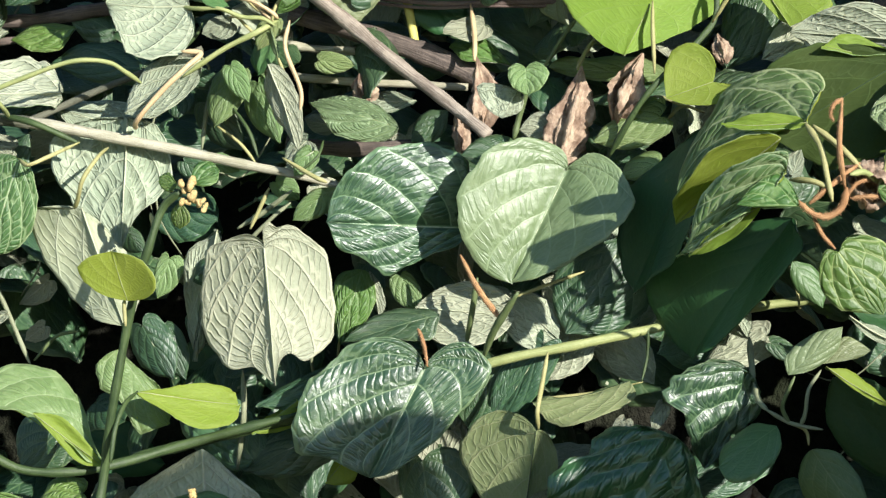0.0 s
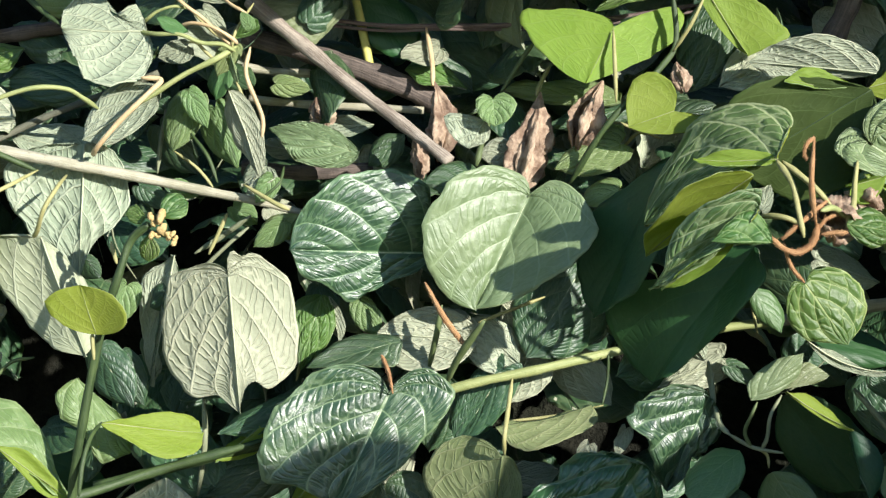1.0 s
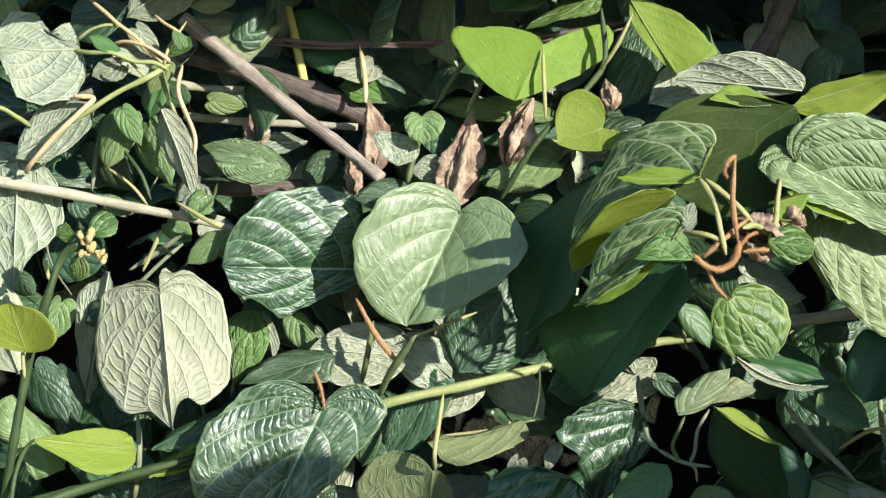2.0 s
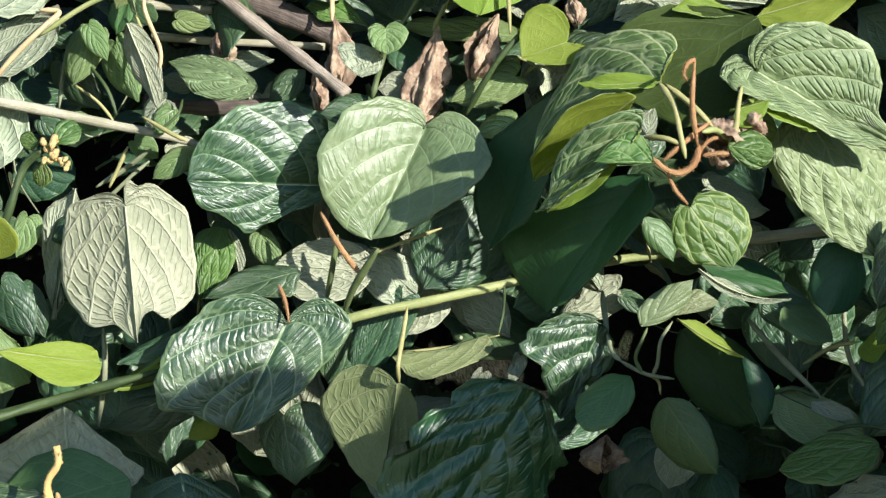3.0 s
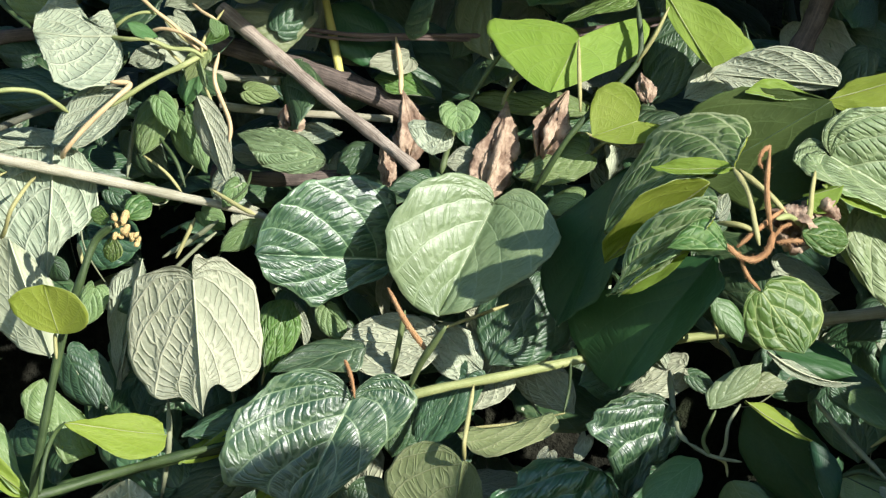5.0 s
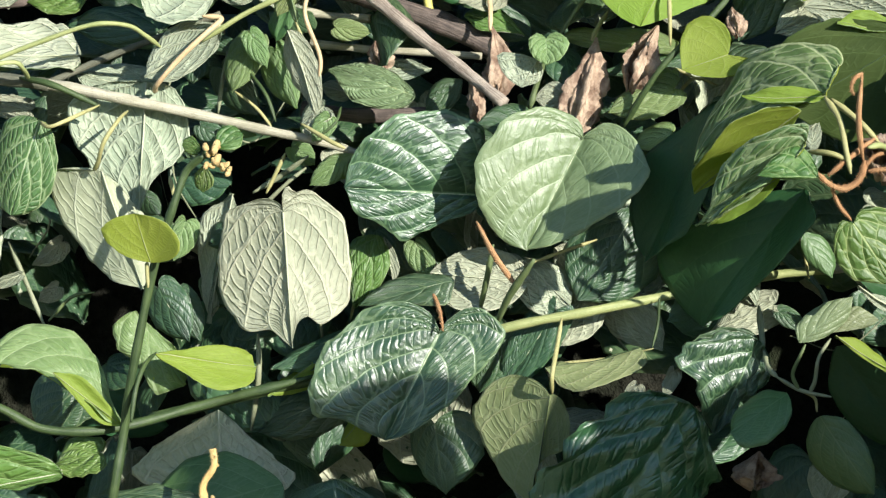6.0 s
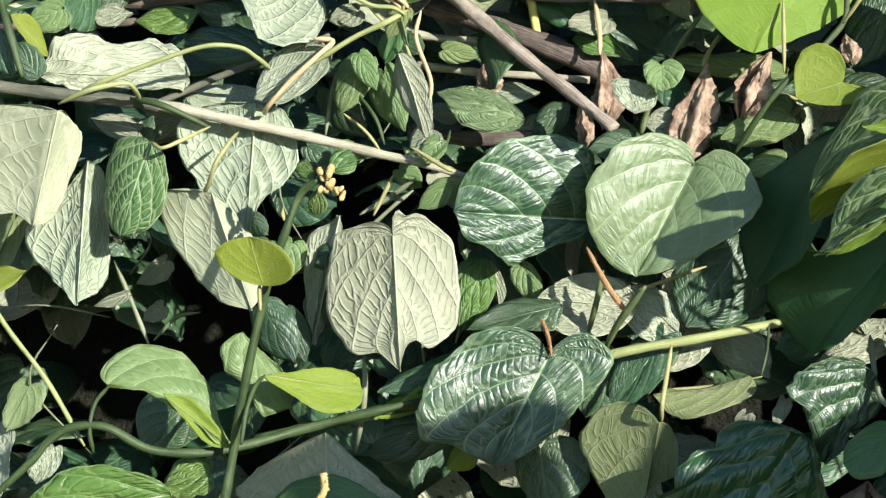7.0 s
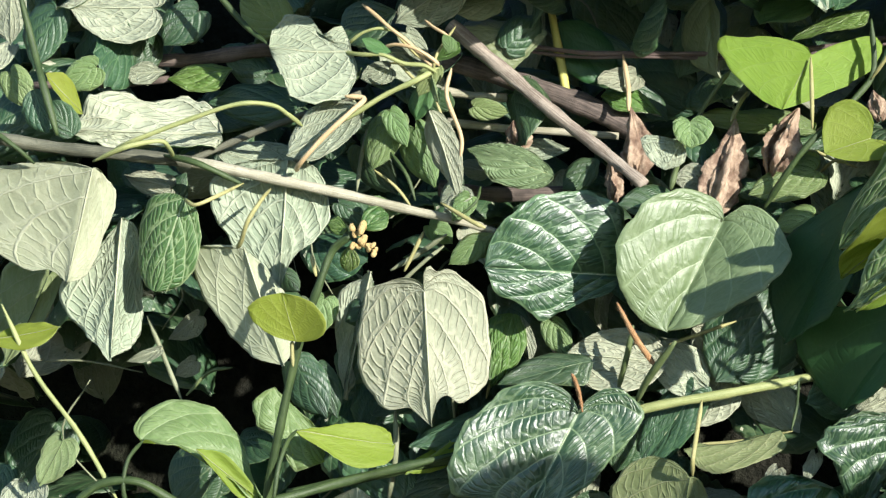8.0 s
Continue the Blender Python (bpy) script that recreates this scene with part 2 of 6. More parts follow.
def soil_material():
    m, nt = start("shade_painted_soil")
    obj = nd(nt, "ShaderNodeTexCoord").outputs["Object"]
    a = noise_tex(nt, obj, 3.0, 6.0, 0.65)
    b = noise_tex(nt, obj, 60.0, 5.0, 0.7)
    # Near-black soil: the deep shade of the hollows is put into its colour.
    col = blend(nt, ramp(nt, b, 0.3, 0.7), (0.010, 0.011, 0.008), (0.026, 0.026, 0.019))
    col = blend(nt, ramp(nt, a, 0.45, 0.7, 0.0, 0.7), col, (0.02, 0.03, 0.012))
    # Pale unseen foreground, added to bounce light up into the hollows.
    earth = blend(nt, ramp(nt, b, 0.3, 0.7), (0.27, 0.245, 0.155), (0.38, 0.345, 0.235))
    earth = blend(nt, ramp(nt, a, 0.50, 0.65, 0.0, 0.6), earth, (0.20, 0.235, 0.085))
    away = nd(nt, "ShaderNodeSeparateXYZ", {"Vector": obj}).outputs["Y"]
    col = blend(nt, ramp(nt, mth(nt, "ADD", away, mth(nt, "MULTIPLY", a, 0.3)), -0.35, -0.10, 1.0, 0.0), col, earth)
    bump = nd(nt, "ShaderNodeBump", {"Strength": 1.0, "Distance": 0.02, "Height": b}).outputs["Normal"]
    pr = nd(nt, "ShaderNodeBsdfPrincipled", {"Base Color": col, "Roughness": 0.95, "Specular IOR Level": 0.1, "Normal": bump})
    out = nt.nodes.new("ShaderNodeOutputMaterial")
    nt.links.new(pr.outputs[0], out.inputs["Surface"])
    return m


M_dry = dry_material()
M_soil = soil_material()


# ---------------------------------------------------------------- builders
def spline(pts, per):
    """Points on a smooth curve through pts, per steps to each span."""
    p = [Vector(q) for q in pts]
    p = [p[0] * 2 - p[1], *p, p[-1] * 2 - p[-2]]
    out = []
    for k in range(1, len(p) - 2):
        a, b, c, d = p[k - 1 : k + 3]
        for i in range(per):
            t = i / per
            out.append(0.5 * (2 * b + (c - a) * t + (2 * a - 5 * b + 4 * c - d) * t * t + (3 * b - a - 3 * c + d) * t ** 3))
    return [*out, p[-2]]


def thing(name, label, category, group=""):
    return tagged(new(name), label, category, group)


def finish(name, verts, faces, uvs, mats, picks, parent, label=""):
    me = bpy.data.meshes.new(name)
    me.from_pydata(verts, [], faces)
    for m in mats:
        me.materials.append(m)
    me.polygons.foreach_set("material_index", picks)
    me.polygons.foreach_set("use_smooth", [True] * len(faces))
    layer = me.uv_layers.new(name="UVMap")
    idx = np.empty(len(me.loops), np.int32)
    me.loops.foreach_get("vertex_index", idx)
    layer.data.foreach_set("uv", np.asarray(uvs, np.float32)[idx].ravel())
    me.validate()
    ob = new(name, me)
    if parent is not None:
        ob.parent = parent
    if label:
        tagged(ob, label)
    return ob


HEART = spline([(0, 0, 0), (0.16, -0.10, 0), (0.47, -0.16, 0), (0.82, -0.055, 0), (1.0, 0.20, 0), (0.97, 0.43, 0), (0.77, 0.66, 0), (0.44, 0.845, 0), (0.14, 0.955, 0), (0, 1.03, 0)], 12)
OVAL = spline([(0, 0, 0), (0.34, 0.02, 0), (0.68, 0.11, 0), (0.93, 0.28, 0), (1.0, 0.47, 0), (0.93, 0.66, 0), (0.72, 0.83, 0), (0.42, 0.93, 0), (0.16, 0.975, 0), (0, 1.0, 0)], 12)
RNG = random.Random(11)


def even(pts, count):
    """Points at even steps along a polyline."""
    run = [0.0]
    for a, b in zip(pts, pts[1:]):
        run.append(run[-1] + (b - a).length)
    out, j = [], 0
    for i in range(count + 1):
        d = run[-1] * i / count
        while j < len(pts) - 2 and run[j + 1] < d:
            j += 1
        out.append(pts[j].lerp(pts[j + 1], (d - run[j]) / max(run[j + 1] - run[j], 1e-9)))
    return out


def blade(base, tip, left, right, rng, lobe=1.0, bow=0.06, droop=0.08, quilt=1.0, wave=1.0, fine=1.0, blunt=0.0, lhs=(), rhs=(), bend=(0, 0, 0)):
    """Vertices, faces, uv and face picks of a leaf blade between its base, tip and the widest points of its two halves. The upper
    skin and the underside are two sheets half a millimetre apart, joined round the edge. lhs and rhs: the outline of a half, as
    shares of its width and of the leaf's length; bend: by how much the midrib bows out sideways."""
    base, tip, left, right, bend = (Vector(p) for p in (base, tip, left, right, bend))
    axis = tip - base
    length = axis.length
    side = {}
    for k, p in ((-1, left), (1, right)):
        share = (p - base).dot(axis) / axis.length_squared
        share = max(-0.3, min(1.0, share)) if lhs else max(0.08, min(0.55, share))
        side[k] = p - base - axis * share
    norm = {k: (s * k).cross(axis).normalized() for k, s in side.items()}
    mean = (norm[-1] + norm[1]).normalized()
    rows = int(max(10, min(54, length / 0.0022)) * fine) or 6
    cols = int(max(4, min(16, max(s.length for s in side.values()) / 0.0035)) * fine) or 3
    ph = [rng.uniform(0, 6.28) for _ in range(6)]
    thick = 0.0005 * max(1.0, 0.8 * quilt)
    own = {}
    if lhs:
        cut = max(0, min(1, -min(y for _, y in (*lhs, *rhs)) / 0.16))
        lobe, wave = cut, wave * 0.7
        for k, half in ((-1, lhs), (1, rhs)):
            own[k] = even(spline([(0, 0, 0), *((x, y, 0) for x, y in half), (0, 1, 0)], 8), rows)
    top, low, uvs = [], [], []
    for i in range(rows + 1):
        s = i / rows
        k = min(s * (len(HEART) - 1), len(HEART) - 1.001)
        j, fr = int(k), k - int(k)
        h, o = HEART[j].lerp(HEART[j + 1], fr), OVAL[j].lerp(OVAL[j + 1], fr)
        ex, ey = (h * lobe + o * (1 - lobe))[:2]
        ex = max(ex, 0.0) ** (1 - 0.5 * blunt) if s > 0.4 else ex
        my = max(0.0, (s - 0.20 - 0.16 * lobe) / (0.80 - 0.16 * lobe)) ** 1.12
        for c in range(-cols, cols + 1):
            a, k = abs(c) / cols, (1 if c > 0 else -1)
            if own:
                ex, ey = own[k][i][:2]
            rag = 1 + 0.03 * wave * math.sin(s * 8 + ph[2] + 2 * k) * a ** 3 + 0.024 * wave * math.sin(s * 41 + ph[4] + k) * a ** 6 + 0.016 * wave * math.sin(s * 83 + ph[5]) * a ** 6
            x = ex * a * rag
            y = my + (ey - my) * a - 0.05 * math.sin(math.pi * a) * (1 - s) * s * 2
            n = mean.lerp(norm[k], min(1.0, a * 2.5)).normalized()
            puff = abs(math.sin(math.pi * (s * 6.5 - 1.8 * a))) ** 0.6 * math.sin(math.pi * min(1, a * 1.02)) ** 0.6 - 0.5
            puff += 1.6 * noise.noise(Vector((x * k * 7 + ph[0], y * 9 + ph[1], ph[2]))) + 0.9 * noise.noise(Vector((x * k * 17 + ph[3], y * 21, ph[4])))
            d = length * (bow * 4 * max(y, -0.2) * (1 - y) * 0.5 - droop * x * x * 0.5 + 0.0055 * quilt * puff)
            d += length * wave * 0.020 * a * a * (math.sin(s * 9 + ph[0] + k) + 0.7 * math.sin(s * 17 + ph[1] - k) + 0.4 * math.sin(s * 31 + ph[2]))
            d += length * 0.012 * math.sin(x * 4 * k + y * 5 + ph[3])
            d += 0.02 * length * min(a * 8, 1) * min(quilt, 1.0)
            p = base + axis * y + side[k] * x + n * d + bend * (4 * y * (1 - y))
            top.append(p)
            low.append(p - n * thick)
            uvs.append((0.5 + 0.5 * k * a, s))
    w, count = 2 * cols + 1, len(top)
    faces, picks = [], []
    for i in range(rows):
        for c in range(w - 1):
            q = (i * w + c, i * w + c + 1, (i + 1) * w + c + 1, (i + 1) * w + c)
            faces += [q, tuple(count + e for e in reversed(q))]
            picks += [0, 1]
        for c in (0, w - 1):
            p, q = i * w + c, (i + 1) * w + c
            faces.append((p, q, count + q, count + p) if c == 0 else (q, p, count + p, count + q))
            picks.append(0)
    return top + low, faces, uvs + uvs, picks


LOOK = {"downy": "broad sage-green heart-shaped leaf with a soft sheen", "glossy": "glossy dark green puckered heart-shaped leaf",
        "pale": "pale grey-green leaf underside with raised veins", "lime": "translucent yellow-green young leaf",
        "quilted": "light green young leaf with quilted veins", "smooth": "smooth dark blue-green leaf in shade",
        "ridged": "pale green leaf with fine parallel ridges", "olive": "olive leaf underside with half shade put into its colour", "green": "bright green leaf with puckered veins", "ragged": "shiny dark leaf with torn, wavy edges", "plain": "plain mid-green oval leaf", "khaki": "broad hanging leaf with its shade painted in as dull khaki-green"}


def leaf(plant, base, tip, left, right, age, gloss=0, dark=0, downy=0, smooth=0, plain=0, olive=0, khaki=0, ragged=0, green=0, silver=0, look_of="", **shape):
    skins = YOUNG if age == "young" else MATURE
    if gloss >= 1:
        skins = GLOSSY
    elif gloss > 0:
        skins = RIDGED
    if downy:
        skins = DOWNY
    if olive:
        skins = OLIVE
    if khaki:
        skins = SHADE_KHAKI
    if silver:
        skins = SILVER
    if ragged:
        skins = RAGGED
    if green:
        skins = GREEN
    if plain:
        skins = PLAIN
    if smooth:
        skins = SMOOTH
    if dark:
        skins = DEEP if (Vector(tip) - Vector(base)).length > 0.07 else PUCKERED
    verts, faces, uvs, picks = blade(base, tip, left, right, RNG, **shape)
    ob = finish("leaf", verts, faces, uvs, skins, picks, plant, LOOK[look_of] if look_of else "")
    half = len(verts) // 2
    spine = [n for n in range(half, 2 * half) if abs(uvs[n][0] - 0.5) < 1e-6]
    spine = [verts[n] for n in spine]
    trail = [spine[0]]
    for p in spine[1:]:
        if (p - trail[-1]).length > 0.004:
            trail.append(p)
    if len(trail) > 3:
        size = (Vector(tip) - Vector(base)).length
        v, f, w = tube(trail, 0.0003 + size * (0.0025 if skins is YOUNG else 0.004 if smooth or plain or olive or khaki else 0.007), 0.0002, 6, 0.04, 1, 1)
        finish("midrib", v, f, w, [M_green if smooth or plain or olive or khaki else M_lime if age == "young" else M_rib], [0] * len(f), ob)
    return ob


def tube(pts, r0, r1, sides=10, lumps=0.06, seed=0, per=8):
    """Vertices, faces and uv of a tapering round stem along a smooth curve, with slight swellings, closed at both ends."""
    rng = random.Random(seed)
    line = spline(pts, per)
    ph = [rng.uniform(0, 6.28) for _ in range(4)]
    verts, faces, uvs = [], [], []
    run, across = 0.0, None
    for i, p in enumerate(line):
        ahead = (line[min(i + 1, len(line) - 1)] - line[max(i - 1, 0)]).normalized()
        if across is None:
            across = ahead.orthogonal().normalized()
        across = (across - ahead * across.dot(ahead)).normalized()
        other = ahead.cross(across)
        if i:
            run += (p - line[i - 1]).length
        t = i / (len(line) - 1)
        r = r0 + (r1 - r0) * t
        if r0 < 0.0026:
            r *= min(1.0, 0.40 + 0.20 * min(i, len(line) - 1 - i))
        r *= 1 + lumps * (math.sin(run * 140 + ph[0]) + 0.6 * math.sin(run * 310 + ph[1]))
        for k in range(sides):
            g = 2 * math.pi * k / sides
            rr = r * (1 + lumps * 0.8 * math.sin(3 * g + run * 60 + ph[2]))
            verts.append(p + (across * math.cos(g) + other * math.sin(g)) * rr)
            uvs.append((min(k, sides - k) / sides, run * 4))
    for i in range(len(line) - 1):
        for k in range(sides):
            k2 = (k + 1) % sides
            faces.append((i * sides + k, i * sides + k2, (i + 1) * sides + k2, (i + 1) * sides + k))
    faces.append(tuple(reversed(range(sides))))
    faces.append(tuple(range((len(line) - 1) * sides, len(line) * sides)))
    return verts, faces, uvs


def stem(plant, name, pts, r0, r1, material, lumps=0.06, label="", sides=10):
    seed = int(abs(pts[0][0]) * 9973 + abs(pts[-1][2]) * 7919)
    furry = material in (M_orange, M_bud)
    if furry and not label:
        label = "rust-haired stalk" if material is M_orange else "golden-haired stalk"
    verts, faces, uvs = tube(pts, r0, r1, sides, 0.13 if furry else lumps, seed)
    if furry:
        rng = random.Random(seed)
        rings = len(verts) // sides
        for _ in range(rings * 16):
            i, k = rng.randrange(rings - 1), rng.randrange(sides)
            a, b = verts[i * sides + k], verts[(i + 1) * sides + k]
            hub = sum((verts[i * sides + j] for j in range(sides)), Vector()) / sides
            root = a.lerp(b, rng.random())
            way = (root - hub).normalized() + Vector((rng.gauss(0, 0.4), rng.gauss(0, 0.4), rng.gauss(0, 0.4)))
            wide = (b - a).normalized() * 0.00012
            o = len(verts)
            verts += [root - wide, root + wide, root + way * rng.uniform(0.0005, 0.0013)]
            uvs += [(0, 0), (0.1, 0), (0.05, 0.1)]
            faces.append((o, o + 1, o + 2))
    return finish(name, verts, faces, uvs, [material], [0] * len(faces), plant, label)


# ---------------------------------------------------------------- ground and bank
def ground_sheet():
    """One sheet: level ground in front, a steep overgrown bank, and level land behind it out to the horizon."""
    xs = [-400, -60, -12, -5, -3, *[-2 + 0.1 * i for i in range(41)], 3, 5, 12, 60, 400]
    prof = [(-400, 0), (-60, 0), (-12, 0), (-5, 0), (-3, 0), (-1.5, 0.0), (-0.6, 0.02), (-0.1, 0.06), (0.15, 0.18), (0.25, 0.4), (0.31, 0.65), (0.36, 0.9),
            (0.41, 1.15), (0.46, 1.4), (0.52, 1.65), (0.62, 1.9), (0.78, 2.1), (1.1, 2.25), (1.8, 2.35), (4, 2.4), (12, 2.4), (60, 2.4), (400, 2.4)]
    verts, faces, uvs = [], [], []
    for y, z in prof:
        for x in xs:
            amp = 0.05 if abs(x) < 4 and 0 < y < 3 else 0.01
            k = noise.noise(Vector((x * 2.3, y * 2.3, z * 2.3))) * amp
            verts.append((x, y + k, z + k * 0.6))
            uvs.append((x, y))
    w = len(xs)
    for j in range(len(prof) - 1):
        for i in range(w - 1):
            faces.append((j * w + i, j * w + i + 1, (j + 1) * w + i + 1, (j + 1) * w + i))
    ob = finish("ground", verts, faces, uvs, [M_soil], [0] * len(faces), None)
    return tagged(ob, "soil bank painted near-black for shade, with unseen pale ground added before it", "ground", kind="structure")


ground_sheet()

# ---------------------------------------------------------------- the vines
main = thing("climbing_vine", "climbing vine with broad heart-shaped green leaves on a green stem", "vine", "vines on the bank")
shoot = thing("vine_shoot", "upright young vine shoot with yellow-green leaves and fuzzy buds", "vine", "vines on the bank")
hairy = thing("vine_shoot", "rust-haired vine shoot tip with quilted light green young leaves", "vine", "vines on the bank")
top = thing("climbing_vine", "thin green vine with sunlit yellow-green leaves over dry ones", "vine", "vines on the bank")
woody = thing("climbing_vine", "grey-barked vine with wilted leaves showing pale undersides", "vine", "vines on the bank")
sprig = thing("leafy_shrub", "low shaded shrub sprig with small oval dark leaves", "shrub")

leaf(main, (-0.021, 0.015, 1.401), (-0.060, 0.008, 1.321), (0.017, -0.010, 1.360), (-0.088, -0.012, 1.400), 'mature', look_of="downy", lhs=((0.08, -0.08), (0.23, -0.2), (0.52, -0.2), (0.84, -0.08), (1.0, 0.05), (1.0, 0.25), (0.83, 0.48), (0.58, 0.69), (0.29, 0.89)), rhs=((0.12, -0.12), (0.4, -0.12), (0.66, -0.04), (0.9, 0.13), (1.0, 0.36), (0.97, 0.6), (0.81, 0.79), (0.55, 0.94), (0.26, 1.02)), downy=1, bow=0.02, droop=0.03)
leaf(main, (-0.095, 0.038, 1.362), (-0.191, 0.004, 1.365), (-0.147, 0.018, 1.328), (-0.134, 0.008, 1.421), 'mature', look_of="glossy", lhs=((0.35, 0.06), (0.54, 0.22), (0.8, 0.4), (1.01, 0.54), (0.88, 0.64), (0.66, 0.74), (0.51, 0.91)), rhs=((0.45, -0.0), (0.83, 0.04), (0.98, 0.23), (1.01, 0.47), (0.9, 0.71), (0.63, 0.88), (0.31, 0.97)), gloss=1, bow=0.03, droop=0.08, quilt=1.2)
leaf(main, (-0.122, 0.012, 1.261), (-0.159, 0.002, 1.185), (-0.074, 0.012, 1.258), (-0.208, -0.008, 1.243), 'mature', look_of="glossy", lhs=((-0.0, -0.1), (0.15, -0.26), (0.42, -0.35), (0.81, -0.31), (1.0, -0.21), (0.93, -0.02), (0.8, 0.21), (0.66, 0.48), (0.47, 0.71), (0.25, 0.9)), rhs=((0.1, -0.09), (0.3, -0.13), (0.55, -0.07), (0.76, 0.1), (0.93, 0.41), (1.01, 0.64), (0.95, 0.86), (0.86, 1.02), (0.74, 1.09), (0.47, 1.01), (0.22, 1.01)), gloss=1, bow=0.03, droop=0.06, quilt=1.4)
leaf(main, (-0.231, -0.018, 1.346), (-0.225, -0.006, 1.250), (-0.284, 0.007, 1.299), (-0.188, 0.004, 1.331), 'mature', look_of="pale", lhs=((0.04, -0.06), (0.21, -0.11), (0.53, -0.07), (0.78, 0.0), (0.9, 0.23), (1.0, 0.47), (0.93, 0.68), (0.75, 0.83), (0.56, 0.88), (0.28, 0.87)), rhs=((0.0, -0.14), (0.09, -0.19), (0.22, -0.14), (0.44, -0.15), (0.69, -0.07), (0.93, 0.06), (1.0, 0.21), (0.99, 0.46), (0.96, 0.7), (0.77, 0.78), (0.49, 0.85), (0.28, 0.78), (0.11, 0.83)), bow=0.02, droop=0.02, quilt=1.2)
leaf(main, (-0.280, 0.045, 1.363), (-0.299, 0.055, 1.266), (-0.308, 0.060, 1.325), (-0.280, 0.055, 1.346), 'mature', look_of="pale", lhs=((0.96, 0.18), (1.0, 0.44), (0.76, 0.68), (0.38, 0.88)), rhs=((0.98, 0.18), (0.04, 0.39), (0.22, 0.65), (0.92, 0.86)))
leaf(main, (-0.173, 0.050, 1.333), (-0.188, 0.045, 1.278), (-0.162, 0.050, 1.312), (-0.193, 0.050, 1.324), 'mature', look_of="green", lhs=((0.55, 0.05), (0.99, 0.31), (0.87, 0.58), (0.41, 0.82)), rhs=((0.7, 0.08), (1.01, 0.24), (0.83, 0.53), (0.46, 0.8)), green=1)
leaf(main, (-0.167, 0.050, 1.332), (-0.160, 0.050, 1.297), (-0.166, 0.055, 1.310), (-0.155, 0.050, 1.309), 'mature', look_of="pale", lhs=((-0.12, 0.24), (1.05, 0.62)), rhs=((0.71, 0.27), (0.99, 0.69)))
leaf(main, (-0.131, 0.030, 1.305), (-0.058, 0.030, 1.299), (-0.108, 0.025, 1.278), (-0.096, 0.030, 1.324), 'mature', look_of="pale", lhs=((0.7, 0.14), (1.0, 0.34), (0.89, 0.67), (0.55, 0.88)), rhs=((0.6, 0.18), (1.0, 0.45), (0.97, 0.72), (0.53, 0.93)))
leaf(main, (-0.112, 0.020, 1.299), (-0.181, 0.020, 1.280), (-0.116, 0.010, 1.283), (-0.145, 0.030, 1.304), 'mature', look_of="glossy", lhs=((1.0, 0.12), (0.76, 0.37), (0.4, 0.71)), rhs=((0.71, 0.2), (1.0, 0.43), (0.71, 0.7)), gloss=1)
leaf(main, (-0.063, 0.040, 1.315), (-0.029, 0.040, 1.282), (-0.062, 0.040, 1.283), (-0.035, 0.050, 1.307), 'mature', look_of="pale", lhs=((0.74, 0.13), (1.01, 0.5), (0.75, 0.89)), rhs=((0.74, 0.19), (1.0, 0.53), (0.63, 0.85)))
leaf(main, (-0.041, 0.050, 1.325), (-0.013, 0.050, 1.294), (-0.031, 0.055, 1.300), (-0.008, 0.050, 1.323), 'mature', look_of="pale", lhs=((0.92, 0.19), (1.01, 0.6)), rhs=((0.67, 0.17), (1.0, 0.55), (0.57, 0.89)))
leaf(main, (0.080, -0.035, 1.426), (0.024, 0.030, 1.314), (0.068, -0.040, 1.358), (0.025, 0.030, 1.388), 'mature', look_of="smooth", lhs=((0.46, 0.18), (0.97, 0.43), (0.75, 0.73)), rhs=((0.63, 0.31), (0.97, 0.58), (0.85, 0.77), (0.48, 0.9)), smooth=1, quilt=0.15, droop=0)
leaf(main, (0.132, -0.030, 1.363), (0.066, 0.020, 1.268), (0.130, -0.045, 1.327), (0.046, 0.035, 1.338), 'mature', look_of="smooth", lhs=((0.75, 0.02), (0.99, 0.19), (0.86, 0.45), (0.6, 0.66), (0.46, 0.86)), rhs=((0.36, 0.18), (0.67, 0.51), (0.97, 0.7), (0.94, 0.87), (0.7, 0.98), (0.33, 1.03)), smooth=1, quilt=0.15, droop=0)
leaf(main, (0.020, 0.050, 1.355), (-0.024, 0.040, 1.286), (0.032, 0.060, 1.303), (-0.031, 0.050, 1.331), 'mature', lhs=((0.69, 0.13), (1.0, 0.44), (0.66, 0.79)), rhs=((0.78, 0.28), (1.01, 0.56), (0.62, 0.83)))
leaf(main, (-0.042, -0.004, 1.219), (-0.054, 0.010, 1.141), (-0.097, 0.025, 1.202), (-0.029, 0.012, 1.183), 'mature', look_of="olive", lhs=((0.24, -0.09), (0.64, -0.07), (0.91, 0.13), (1.0, 0.36), (0.8, 0.59), (0.5, 0.84), (0.27, 0.96)), rhs=((0.38, 0.02), (0.91, 0.22), (0.99, 0.46), (0.71, 0.52), (0.07, 0.64), (-0.08, 0.81)), olive=1, bow=0.03, quilt=0.8)
leaf(main, (0.055, -0.035, 1.216), (-0.025, -0.035, 1.101), (0.053, -0.012, 1.110), (-0.041, -0.045, 1.185), 'mature', look_of="ragged", lhs=((0.28, 0.05), (0.7, 0.2), (0.91, 0.38), (1.0, 0.62), (0.65, 0.9)), rhs=((0.48, 0.09), (0.82, 0.35), (1.0, 0.58), (0.93, 0.76), (0.67, 0.96)), ragged=1, quilt=4.2, wave=3.8)
